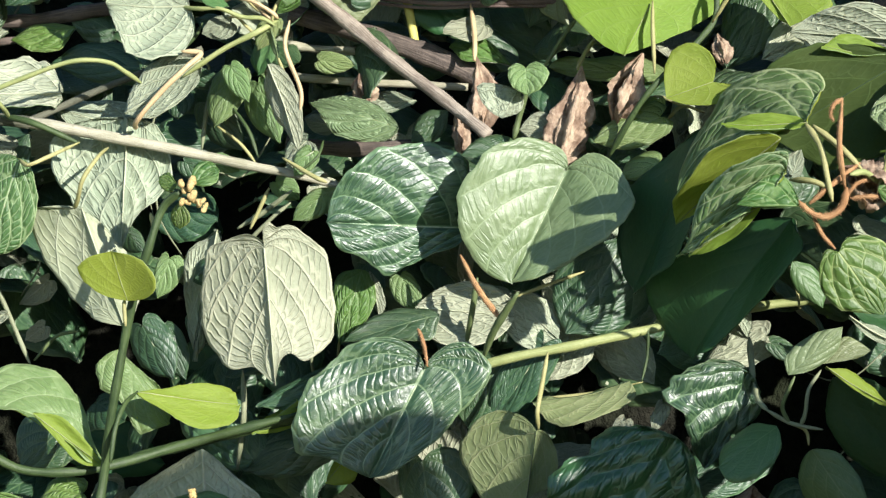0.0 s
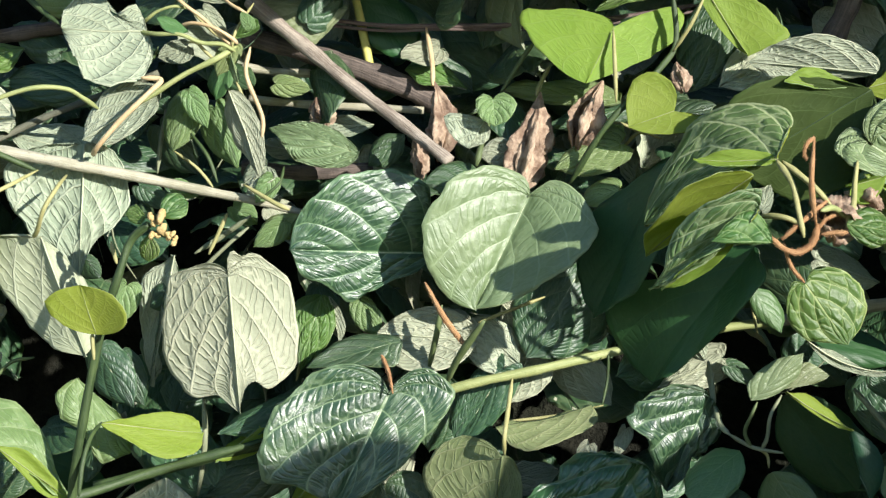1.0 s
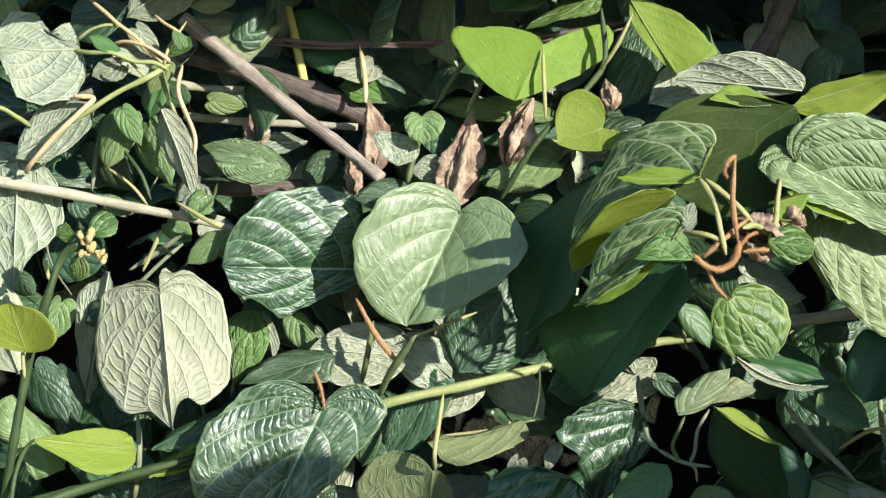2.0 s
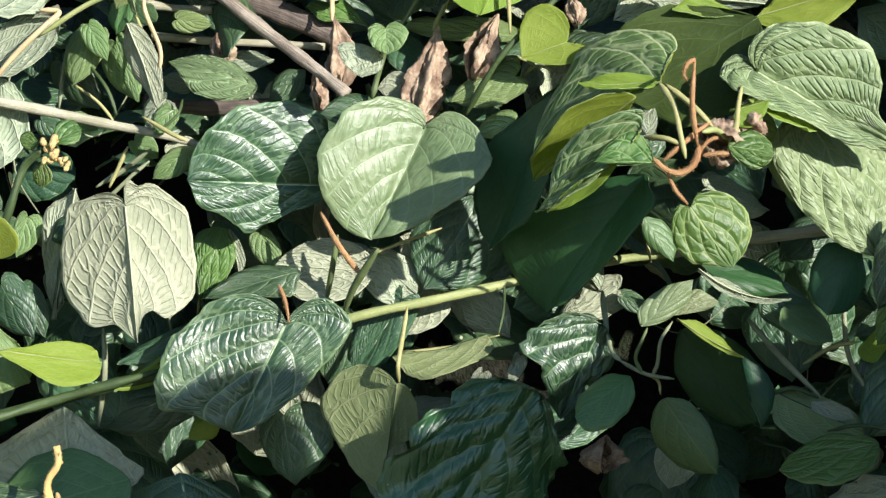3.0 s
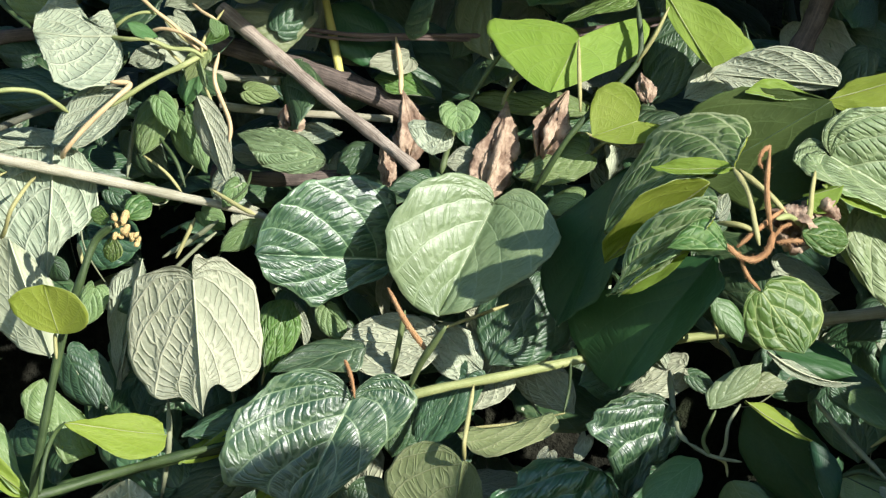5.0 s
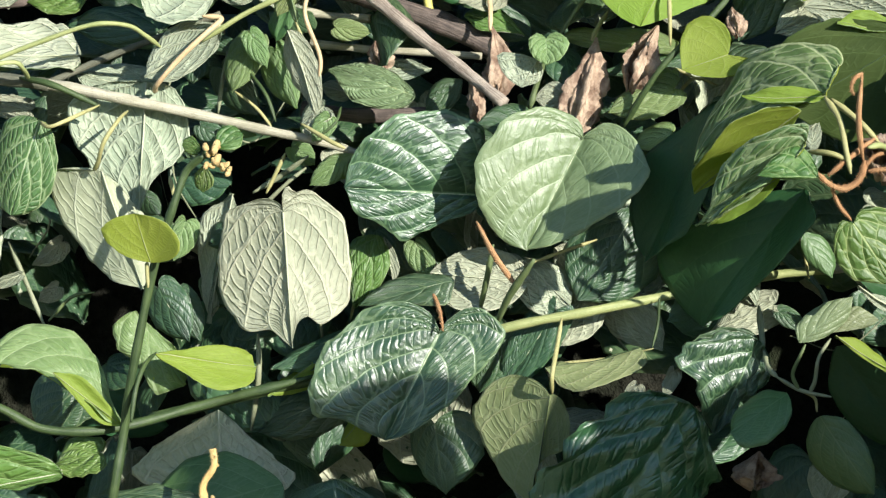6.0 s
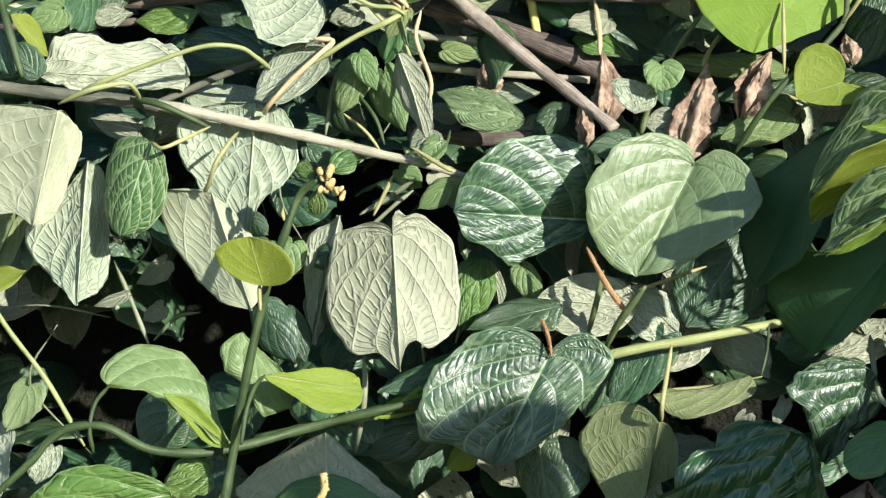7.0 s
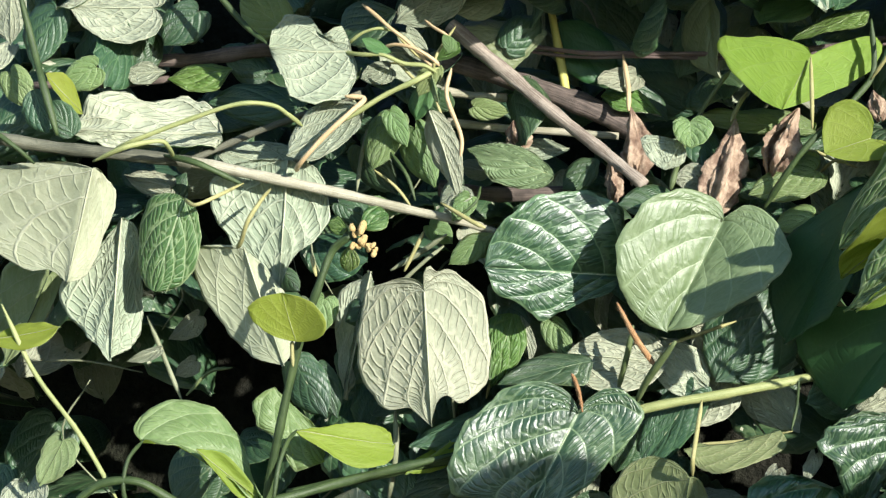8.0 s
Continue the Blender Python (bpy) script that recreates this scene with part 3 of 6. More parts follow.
leaf(main, (0.104, 0.000, 1.259), (0.072, 0.006, 1.194), (0.111, 0.008, 1.229), (0.049, -0.020, 1.244), 'mature', look_of="glossy", lhs=((0.55, 0.13), (1.0, 0.33), (0.62, 0.58), (0.33, 0.82)), rhs=((0.46, 0.02), (0.84, 0.24), (1.0, 0.5), (0.64, 0.62), (0.42, 0.81)), gloss=1, quilt=4.2, wave=3.4)
leaf(main, (0.022, 0.020, 1.252), (-0.046, 0.020, 1.237), (-0.038, 0.030, 1.240), (-0.018, 0.010, 1.221), 'mature', look_of="olive", lhs=((0.9, 0.28), (0.1, 0.59), (1.0, 0.87)), rhs=((0.5, -0.02), (0.82, 0.29), (1.0, 0.66), (0.7, 0.87)), olive=1)
leaf(hairy, (0.138, -0.115, 1.417), (0.057, -0.055, 1.377), (0.102, -0.095, 1.382), (0.127, -0.085, 1.451), 'young', look_of="quilted", lhs=((0.61, 0.19), (1.04, 0.49), (0.85, 0.75), (0.46, 0.91)), rhs=((0.64, -0.13), (1.02, -0.11), (0.94, 0.12), (0.88, 0.35), (0.84, 0.56), (0.67, 0.7), (0.45, 0.84), (0.26, 0.94)), dark=1, bow=0.03, droop=0.04, quilt=1.5, bend=(0.001, 0.0, 0.019))
leaf(hairy, (0.120, -0.128, 1.407), (0.055, -0.080, 1.356), (0.078, -0.130, 1.399), (0.116, -0.122, 1.399), 'young', look_of="lime", lhs=((0.67, 0.13), (0.99, 0.34), (0.87, 0.6), (0.58, 0.84)), rhs=((1.0, 0.11), (0.52, 0.35), (0.82, 0.67), (0.56, 0.86)), quilt=0.6)
leaf(hairy, (0.137, -0.118, 1.416), (0.084, -0.110, 1.418), (0.117, -0.112, 1.424), (0.106, -0.122, 1.412), 'young', look_of="lime", lhs=((0.72, 0.11), (1.0, 0.39), (0.7, 0.73)), rhs=((0.61, 0.23), (1.0, 0.57), (0.63, 0.85)))
leaf(hairy, (0.122, -0.135, 1.384), (0.056, -0.100, 1.334), (0.089, -0.125, 1.350), (0.087, -0.130, 1.387), 'young', look_of="quilted", lhs=((0.75, 0.12), (0.81, 0.35), (0.99, 0.53), (0.74, 0.79)), rhs=((0.4, -0.11), (0.83, 0.06), (0.99, 0.3), (0.91, 0.51), (0.65, 0.68), (0.24, 0.82)), dark=1, bow=0.03, droop=0.05, quilt=1.5)
leaf(hairy, (0.107, -0.130, 1.364), (0.063, -0.105, 1.334), (0.093, -0.135, 1.358), (0.094, -0.120, 1.347), 'young', look_of="lime", lhs=((0.99, 0.2), (0.8, 0.55)), rhs=((0.46, 0.09), (1.0, 0.39), (0.83, 0.74)))
leaf(hairy, (0.130, -0.140, 1.363), (0.092, -0.140, 1.364), (0.107, -0.140, 1.362), (0.117, -0.135, 1.384), 'young', look_of="quilted", lhs=((0.82, 0.26), (1.0, 0.59)), rhs=((0.61, 0.1), (1.0, 0.36), (0.62, 0.71)), dark=1)
leaf(hairy, (0.132, -0.105, 1.401), (0.114, -0.105, 1.384), (0.126, -0.105, 1.397), (0.129, -0.100, 1.384), 'mature', look_of="pale", lhs=((0.99, 0.28), (0.74, 0.7)), rhs=((0.82, 0.22), (1.0, 0.51), (0.48, 0.77)))
leaf(hairy, (0.158, -0.088, 1.337), (0.186, -0.082, 1.297), (0.193, -0.080, 1.338), (0.148, -0.084, 1.312), 'young', look_of="quilted", lhs=((0.4, -0.09), (0.81, 0.11), (1.0, 0.42), (0.89, 0.72), (0.54, 0.91)), rhs=((0.26, -0.12), (0.74, 0.04), (1.0, 0.3), (0.9, 0.61), (0.43, 0.83)), dark=1, quilt=0.7, droop=0.0, bow=0.0)
leaf(hairy, (0.180, -0.120, 1.375), (0.209, -0.120, 1.369), (0.198, -0.110, 1.385), (0.196, -0.120, 1.359), 'young', look_of="quilted", lhs=((0.69, 0.16), (1.0, 0.52), (0.67, 0.86)), rhs=((0.66, 0.18), (1.0, 0.62), (0.55, 0.91)), dark=1, quilt=1.4)
leaf(hairy, (0.207, -0.065, 1.429), (0.304, -0.055, 1.373), (0.274, -0.070, 1.450), (0.190, -0.088, 1.412), 'young', look_of="ridged", lhs=((0.08, -0.09), (0.25, -0.13), (0.51, -0.1), (0.76, 0.03), (0.93, 0.22), (1.0, 0.42), (0.88, 0.58), (0.63, 0.68), (0.3, 0.75), (0.19, 0.87)), rhs=((-0.15, -0.08), (-0.12, -0.16), (0.3, -0.21), (0.75, -0.18), (1.0, -0.08), (0.92, 0.15), (0.72, 0.45), (0.5, 0.75)), gloss=0.4, quilt=2.2, bow=0.02, droop=0.04)
leaf(hairy, (0.248, -0.045, 1.391), (0.292, -0.030, 1.303), (0.313, -0.010, 1.367), (0.220, -0.055, 1.365), 'young', look_of="ridged", lhs=((0.4, 0.12), (0.8, 0.33), (1.0, 0.55), (0.92, 0.8), (0.6, 0.98)), rhs=((0.21, -0.12), (0.54, -0.16), (0.84, -0.08), (1.0, 0.1), (0.97, 0.33), (0.81, 0.58), (0.48, 0.81)), gloss=0.4, quilt=2.4, bow=0.02, droop=0.04)
leaf(hairy, (0.197, -0.088, 1.408), (0.245, -0.075, 1.388), (0.230, -0.088, 1.389), (0.212, -0.090, 1.403), 'young', look_of="lime", lhs=((0.71, 0.3), (0.99, 0.69)), rhs=((1.01, 0.27), (0.49, 0.7)))
leaf(hairy, (0.227, -0.030, 1.385), (0.250, -0.030, 1.331), (0.243, -0.030, 1.370), (0.217, -0.020, 1.371), 'young', look_of="lime", lhs=((1.01, 0.34), (0.93, 0.69)), rhs=((-0.01, -0.34), (0.52, -0.3), (1.0, 0.15), (0.7, 0.62)))
leaf(top, (0.041, 0.012, 1.521), (0.020, 0.000, 1.480), (-0.026, 0.020, 1.535), (0.085, 0.020, 1.512), 'young', look_of="lime", lhs=((0.13, -0.11), (0.47, -0.04), (0.79, 0.17), (1.0, 0.33), (0.77, 0.66), (0.5, 0.86), (0.22, 0.99)), rhs=((0.1, -0.15), (0.36, -0.46), (0.73, -0.75), (0.97, -0.66), (1.0, -0.29), (0.79, 0.1), (0.37, 0.6)), bow=0.02, droop=0.03)
leaf(top, (0.103, 0.010, 1.551), (0.134, 0.004, 1.498), (0.112, 0.007, 1.521), (0.163, 0.007, 1.512), 'young', look_of="lime", lhs=((0.94, 0.18), (1.0, 0.49), (0.59, 0.79)), rhs=((0.46, 0.15), (0.84, 0.43), (0.99, 0.77), (1.01, 1.0), (0.52, 1.02)))
leaf(top, (0.081, -0.004, 1.459), (0.049, -0.008, 1.448), (0.065, 0.000, 1.487), (0.099, -0.006, 1.445), 'young', look_of="lime", lhs=((0.32, -0.18), (0.73, -0.13), (1.0, 0.15), (0.96, 0.54), (0.55, 0.86)), rhs=((0.46, -0.27), (0.65, -0.62), (1.0, -0.3), (0.81, 0.24), (0.44, 0.7)))
leaf(top, (0.219, -0.020, 1.482), (0.134, 0.000, 1.493), (0.182, -0.015, 1.511), (0.161, 0.000, 1.478), 'mature', look_of="pale", lhs=((0.4, 0.0), (0.82, 0.22), (0.99, 0.47), (0.82, 0.67), (0.47, 0.87)), rhs=((0.52, 0.21), (0.42, 0.44), (0.99, 0.69), (0.66, 0.85)), quilt=0.4)
leaf(top, (0.210, -0.040, 1.469), (0.151, -0.055, 1.474), (0.178, -0.045, 1.482), (0.193, -0.050, 1.467), 'young', look_of="lime", lhs=((0.28, 0.21), (1.01, 0.54), (1.0, 0.77)), rhs=((1.0, 0.31), (0.52, 0.63)))
leaf(top, (0.208, -0.040, 1.469), (0.289, -0.060, 1.493), (0.254, -0.050, 1.461), (0.225, -0.040, 1.482), 'young', look_of="lime", lhs=((0.4, 0.07), (0.82, 0.27), (1.01, 0.48), (0.62, 0.74)), rhs=((1.0, 0.22), (0.93, 0.44), (0.85, 0.72)))
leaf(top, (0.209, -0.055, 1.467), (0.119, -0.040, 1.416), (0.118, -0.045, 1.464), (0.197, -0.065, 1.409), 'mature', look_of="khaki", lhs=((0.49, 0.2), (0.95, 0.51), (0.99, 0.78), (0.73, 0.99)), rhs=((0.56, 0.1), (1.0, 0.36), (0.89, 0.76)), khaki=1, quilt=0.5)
leaf(top, (0.336, 0.040, 1.544), (0.294, 0.030, 1.499), (0.329, 0.030, 1.490), (0.299, 0.050, 1.532), 'mature', look_of="smooth", lhs=((0.69, 0.33), (1.01, 0.74), (0.57, 0.94)), rhs=((0.95, 0.18), (1.0, 0.51), (0.57, 0.8)), smooth=1, quilt=0.3)
leaf(top, (-0.045, -0.045, 1.465), (-0.044, -0.050, 1.446), (-0.029, -0.050, 1.462), (-0.057, -0.050, 1.463), 'young', look_of="quilted", lhs=((0.4, -0.22), (1.0, 0.22), (0.65, 0.8)), rhs=((0.44, -0.22), (1.0, 0.13), (0.82, 0.7)), quilt=0.6)
leaf(top, (-0.051, -0.040, 1.451), (-0.062, -0.040, 1.432), (-0.079, -0.040, 1.454), (-0.051, -0.035, 1.436), 'mature', look_of="pale", lhs=((0.57, 0.13), (1.0, 0.53), (0.48, 0.97)), rhs=((0.86, 0.17), (1.0, 0.58)))
leaf(woody, (-0.470, -0.040, 1.430), (-0.490, -0.030, 1.347), (-0.584, -0.005, 1.407), (-0.457, -0.022, 1.413), 'mature', look_of="pale", lhs=((0.21, 0.01), (0.52, 0.12), (0.86, 0.29), (1.0, 0.61), (0.83, 0.85), (0.57, 0.94), (0.32, 0.99), (0.16, 0.93)), rhs=((0.25, -0.0), (0.78, 0.1), (1.0, 0.18), (0.94, 0.38), (0.83, 0.62), (0.65, 0.89)), silver=1, bow=0.04, droop=0.02, wave=1.3)
leaf(woody, (-0.458, -0.005, 1.397), (-0.465, 0.000, 1.292), (-0.506, 0.012, 1.350), (-0.448, 0.030, 1.326), 'mature', look_of="pale", lhs=((0.53, 0.27), (1.0, 0.48), (0.99, 0.64), (0.63, 0.81), (0.22, 0.92)), rhs=((0.37, 0.03), (0.7, 0.2), (0.93, 0.43), (1.0, 0.67), (0.7, 0.88)), quilt=1.8)
leaf(woody, (-0.405, -0.030, 1.410), (-0.427, -0.020, 1.343), (-0.395, -0.020, 1.370), (-0.444, -0.012, 1.383), 'mature', look_of="quilted", lhs=((0.41, 0.04), (0.84, 0.27), (1.0, 0.51), (0.9, 0.75), (0.5, 0.93)), rhs=((0.58, 0.03), (0.99, 0.22), (1.0, 0.55), (0.72, 0.82), (0.36, 0.98)), dark=1, quilt=0.9)
leaf(woody, (-0.362, -0.020, 1.375), (-0.332, -0.015, 1.291), (-0.404, 0.000, 1.359), (-0.338, 0.010, 1.346), 'mature', look_of="pale", lhs=((0.36, -0.08), (0.82, -0.15), (1.0, 0.02), (0.97, 0.28), (0.84, 0.54), (0.54, 0.81)), rhs=((0.4, 0.09), (0.71, 0.27), (1.0, 0.41), (0.99, 0.67), (0.61, 0.91)), silver=1)
leaf(woody, (-0.338, 0.010, 1.442), (-0.343, 0.012, 1.345), (-0.398, 0.015, 1.410), (-0.308, 0.020, 1.407), 'mature', look_of="pale", lhs=((0.52, 0.02), (0.92, 0.14), (1.0, 0.36), (0.75, 0.61), (0.42, 0.82)), rhs=((0.65, 0.04), (1.0, 0.34), (0.79, 0.56), (0.29, 0.73)), quilt=2.4)
leaf(woody, (-0.292, 0.008, 1.522), (-0.353, 0.005, 1.525), (-0.328, 0.020, 1.554), (-0.314, -0.010, 1.483), 'mature', look_of="pale", lhs=((0.59, 0.15), (0.41, 0.41), (1.0, 0.59), (0.88, 0.82), (0.46, 0.99)), rhs=((0.42, -0.1), (0.85, 0.03), (1.0, 0.35), (0.95, 0.63), (0.47, 0.84)), wave=2.6, quilt=1.6)
leaf(woody, (-0.391, 0.020, 1.462), (-0.508, 0.020, 1.466), (-0.486, 0.040, 1.496), (-0.428, 0.010, 1.449), 'mature', look_of="pale", lhs=((0.64, 0.09), (0.96, 0.28), (0.92, 0.54), (0.99, 0.8), (0.62, 0.93)), rhs=((0.72, 0.05), (1.0, 0.31), (0.96, 0.61), (0.44, 0.88)), wave=2.2, quilt=2.0)
leaf(woody, (-0.281, 0.000, 1.482), (-0.337, 0.000, 1.444), (-0.317, 0.008, 1.483), (-0.298, 0.000, 1.451), 'mature', look_of="pale", lhs=((0.67, 0.19), (1.0, 0.43), (0.85, 0.68), (0.51, 0.89)), rhs=((0.77, 0.17), (1.0, 0.47), (0.85, 0.78)), quilt=1.2)
leaf(woody, (-0.232, 0.000, 1.478), (-0.211, 0.000, 1.416), (-0.231, 0.010, 1.444), (-0.209, -0.000, 1.452), 'mature', look_of="pale", lhs=((0.93, 0.15), (1.01, 0.5), (0.46, 0.8)), rhs=((0.65, 0.1), (1.0, 0.49), (0.65, 0.81)))
leaf(woody, (-0.143, 0.030, 1.434), (-0.208, 0.030, 1.454), (-0.171, 0.020, 1.425), (-0.156, 0.035, 1.451), 'young', look_of="ridged", lhs=((0.63, 0.07), (1.0, 0.37), (0.88, 0.68)), rhs=((1.0, 0.26), (0.97, 0.59), (0.55, 0.83)), gloss=0.4)
leaf(shoot, (-0.309, -0.086, 1.308), (-0.319, -0.090, 1.341), (-0.285, -0.098, 1.317), (-0.343, -0.090, 1.330), 'young', look_of="lime", lhs=((0.6, -0.06), (1.0, 0.11), (0.9, 0.46), (0.58, 0.77)), rhs=((0.57, 0.25), (0.94, 0.58), (1.0, 0.88), (0.57, 1.03)), bow=0.01, droop=0.02)
leaf(shoot, (-0.429, -0.040, 1.236), (-0.339, -0.035, 1.196), (-0.392, -0.015, 1.255), (-0.352, -0.050, 1.195), 'young', lhs=((0.3, -0.11), (0.75, -0.09), (0.97, 0.07), (0.99, 0.28), (0.83, 0.51), (0.5, 0.71), (0.16, 0.86)), rhs=((0.32, 0.18), (0.19, 0.39), (0.65, 0.65), (0.95, 0.89)), bow=0.0, droop=0.0, quilt=0.8, bend=(0.002, -0.0, 0.01))
leaf(shoot, (-0.385, -0.055, 1.232), (-0.337, -0.045, 1.195), (-0.354, -0.050, 1.198), (-0.366, -0.050, 1.229), 'young', look_of="lime", lhs=((0.48, 0.35), (1.0, 0.75)), rhs=((1.0, 0.28), (0.7, 0.68)))
leaf(shoot, (-0.320, -0.025, 1.245), (-0.253, 0.005, 1.236), (-0.284, -0.020, 1.222), (-0.280, 0.000, 1.251), 'young', look_of="lime", lhs=((0.49, 0.23), (0.99, 0.51), (0.96, 0.79), (0.55, 0.97)), rhs=((0.59, 0.28), (0.99, 0.61), (0.89, 0.88)), bow=0.02)
leaf(shoot, (-0.344, 0.010, 1.275), (-0.307, 0.010, 1.221), (-0.307, 0.020, 1.236), (-0.353, 0.000, 1.249), 'young', lhs=((0.23, 0.28), (0.64, 0.54), (1.0, 0.81)), rhs=((0.77, 0.01), (1.0, 0.26), (0.74, 0.54), (0.82, 0.9)), quilt=1.5, wave=2)
leaf(shoot, (-0.374, -0.065, 1.163), (-0.488, -0.065, 1.140), (-0.382, -0.060, 1.155), (-0.427, -0.072, 1.183), 'mature', look_of="green", lhs=((1.0, 0.09), (0.69, 0.25), (-0.18, 0.51), (0.15, 0.8)), rhs=((0.41, 0.07), (0.73, 0.19), (1.0, 0.42), (0.94, 0.63), (0.51, 0.84)), green=1, bow=0.02, quilt=0.5)
leaf(main, (-0.279, 0.000, 1.205), (-0.276, 0.000, 1.124), (-0.349, 0.045, 1.149), (-0.230, 0.025, 1.151), 'mature', look_of="pale", lhs=((0.41, 0.17), (0.86, 0.39), (1.0, 0.63)), rhs=((0.47, 0.26), (0.82, 0.48), (1.0, 0.69)), quilt=0.6)
leaf(main, (-0.227, -0.030, 1.156), (-0.321, -0.030, 1.127), (-0.258, -0.045, 1.116), (-0.291, -0.010, 1.173), 'mature', look_of="plain", lhs=((0.73, 0.07), (1.0, 0.43), (0.72, 0.79)), rhs=((0.67, 0.23), (1.0, 0.56), (0.82, 0.85)), plain=1, quilt=0.3)
leaf(main, (-0.193, -0.020, 1.159), (-0.178, -0.050, 1.107), (-0.153, -0.010, 1.132), (-0.250, -0.010, 1.122), 'mature', lhs=((0.57, 0.16), (1.01, 0.42), (0.83, 0.85)), rhs=((0.28, 0.03), (0.73, -0.01), (1.01, 0.21), (0.71, 0.68)))
leaf(main, (-0.285, -0.040, 1.146), (-0.410, -0.050, 1.118), (-0.332, -0.050, 1.116), (-0.337, -0.030, 1.149), 'mature', look_of="glossy", lhs=((0.75, 0.11), (1.0, 0.42), (0.98, 0.73)), rhs=((0.81, 0.2), (1.0, 0.38), (0.99, 0.64), (0.7, 0.86)), gloss=1, quilt=1.8)
leaf(sprig, (0.121, -0.030, 1.223), (0.082, -0.040, 1.196), (0.113, -0.045, 1.196), (0.095, -0.025, 1.218), 'mature', look_of="plain", lhs=((0.68, 0.15), (1.01, 0.5), (0.98, 0.81), (0.58, 1.01)), rhs=((0.87, 0.15), (1.0, 0.47), (0.7, 0.81)), plain=1, quilt=0.6)
leaf(sprig, (0.145, -0.010, 1.207), (0.182, -0.010, 1.154), (0.175, -0.010, 1.191), (0.139, 0.000, 1.178), 'mature', look_of="plain", lhs=((0.81, 0.16), (1.0, 0.48), (0.63, 0.8)), rhs=((0.59, 0.07), (1.0, 0.32), (0.93, 0.65), (0.52, 0.87)), plain=1, quilt=0.4)
leaf(sprig, (0.292, -0.020, 1.175), (0.222, -0.030, 1.158), (0.260, -0.050, 1.150), (0.255, -0.010, 1.180), 'mature', look_of="green", lhs=((0.72, 0.18), (1.0, 0.57), (0.62, 0.85)), rhs=((0.73, 0.15), (1.0, 0.45), (0.66, 0.75)), green=1, quilt=0.4)
leaf(sprig, (0.296, -0.020, 1.173), (0.327, -0.020, 1.182), (0.319, -0.020, 1.184), (0.307, -0.020, 1.169), 'mature', look_of="plain", lhs=((0.94, 0.42), (1.0, 0.79)), rhs=((1.0, 0.31), (0.71, 0.7)), plain=1, quilt=0.4)
leaf(sprig, (0.228, 0.020, 1.209), (0.294, 0.020, 1.179), (0.246, 0.010, 1.172), (0.274, 0.030, 1.201), 'mature', look_of="olive", lhs=((0.76, 0.08), (1.0, 0.44), (0.6, 0.81)), rhs=((0.85, 0.26), (1.0, 0.62), (0.65, 0.88)), olive=1, quilt=0.6)
leaf(sprig, (0.283, -0.010, 1.311), (0.260, -0.010, 1.264), (0.288, -0.005, 1.288), (0.250, -0.005, 1.296), 'mature', look_of="smooth", lhs=((1.0, 0.35), (0.95, 0.78)), rhs=((0.9, 0.11), (1.0, 0.51), (0.68, 0.86)), smooth=1, quilt=0.3)
leaf(sprig, (0.171, -0.010, 1.298), (0.236, -0.005, 1.276), (0.181, -0.010, 1.289), (0.189, 0.000, 1.296), 'mature', look_of="pale", lhs=((1.05, 0.18), (0.88, 0.49), (0.73, 0.77)), rhs=((0.92, 0.27), (0.68, 0.53), (0.55, 0.76)), bend=(0.0, -0.0, -0.007))
leaf(sprig, (0.219, 0.020, 1.283), (0.266, 0.020, 1.247), (0.239, 0.030, 1.287), (0.217, 0.020, 1.265), 'mature', lhs=((1.0, 0.22), (0.85, 0.67)), rhs=((1.0, 0.16), (0.84, 0.64)))
leaf(sprig, (0.129, -0.030, 1.258), (0.165, -0.030, 1.290), (0.127, -0.030, 1.270), (0.161, -0.030, 1.274), 'mature', lhs=((1.0, 0.13), (0.97, 0.61)), rhs=((0.84, 0.27), (1.0, 0.71)), downy=1, quilt=0.5)
leaf(sprig, (0.151, -0.020, 1.265), (0.184, -0.020, 1.274), (0.165, -0.020, 1.283), (0.176, -0.020, 1.269), 'mature', lhs=((1.0, 0.53), (0.54, 0.83)), rhs=((0.67, 0.4), (1.01, 0.74)), downy=1, quilt=0.5)
leaf(sprig, (0.154, -0.020, 1.263), (0.201, -0.010, 1.235), (0.183, -0.015, 1.241), (0.170, -0.010, 1.260), 'young', look_of="lime", lhs=((0.25, 0.24), (0.99, 0.65)), rhs=((1.0, 0.3), (0.81, 0.68)))
leaf(woody, (-0.468, 0.240, 1.215), (-0.379, 0.270, 1.177), (-0.403, 0.260, 1.211), (-0.424, 0.250, 1.168), 'mature', look_of="smooth", lhs=((0.8, 0.29), (0.99, 0.64)), rhs=((0.89, 0.16), (0.99, 0.59), (0.52, 0.9)), smooth=1, quilt=0.4)
leaf(main, (-0.342, 0.240, 1.285), (-0.320, 0.270, 1.194), (-0.294, 0.250, 1.238), (-0.369, 0.260, 1.227), 'mature', look_of="smooth", lhs=((0.7, 0.2), (0.99, 0.58), (0.61, 0.93)), rhs=((0.74, 0.15), (0.99, 0.55), (0.58, 0.9)), smooth=1, quilt=0.4)
leaf(main, (-0.352, 0.240, 1.183), (-0.299, 0.270, 1.149), (-0.298, 0.260, 1.174), (-0.320, 0.250, 1.145), 'mature', look_of="smooth", lhs=((0.89, 0.31), (0.99, 0.79)), rhs=((0.97, 0.27), (0.99, 0.69)), smooth=1, quilt=0.4)
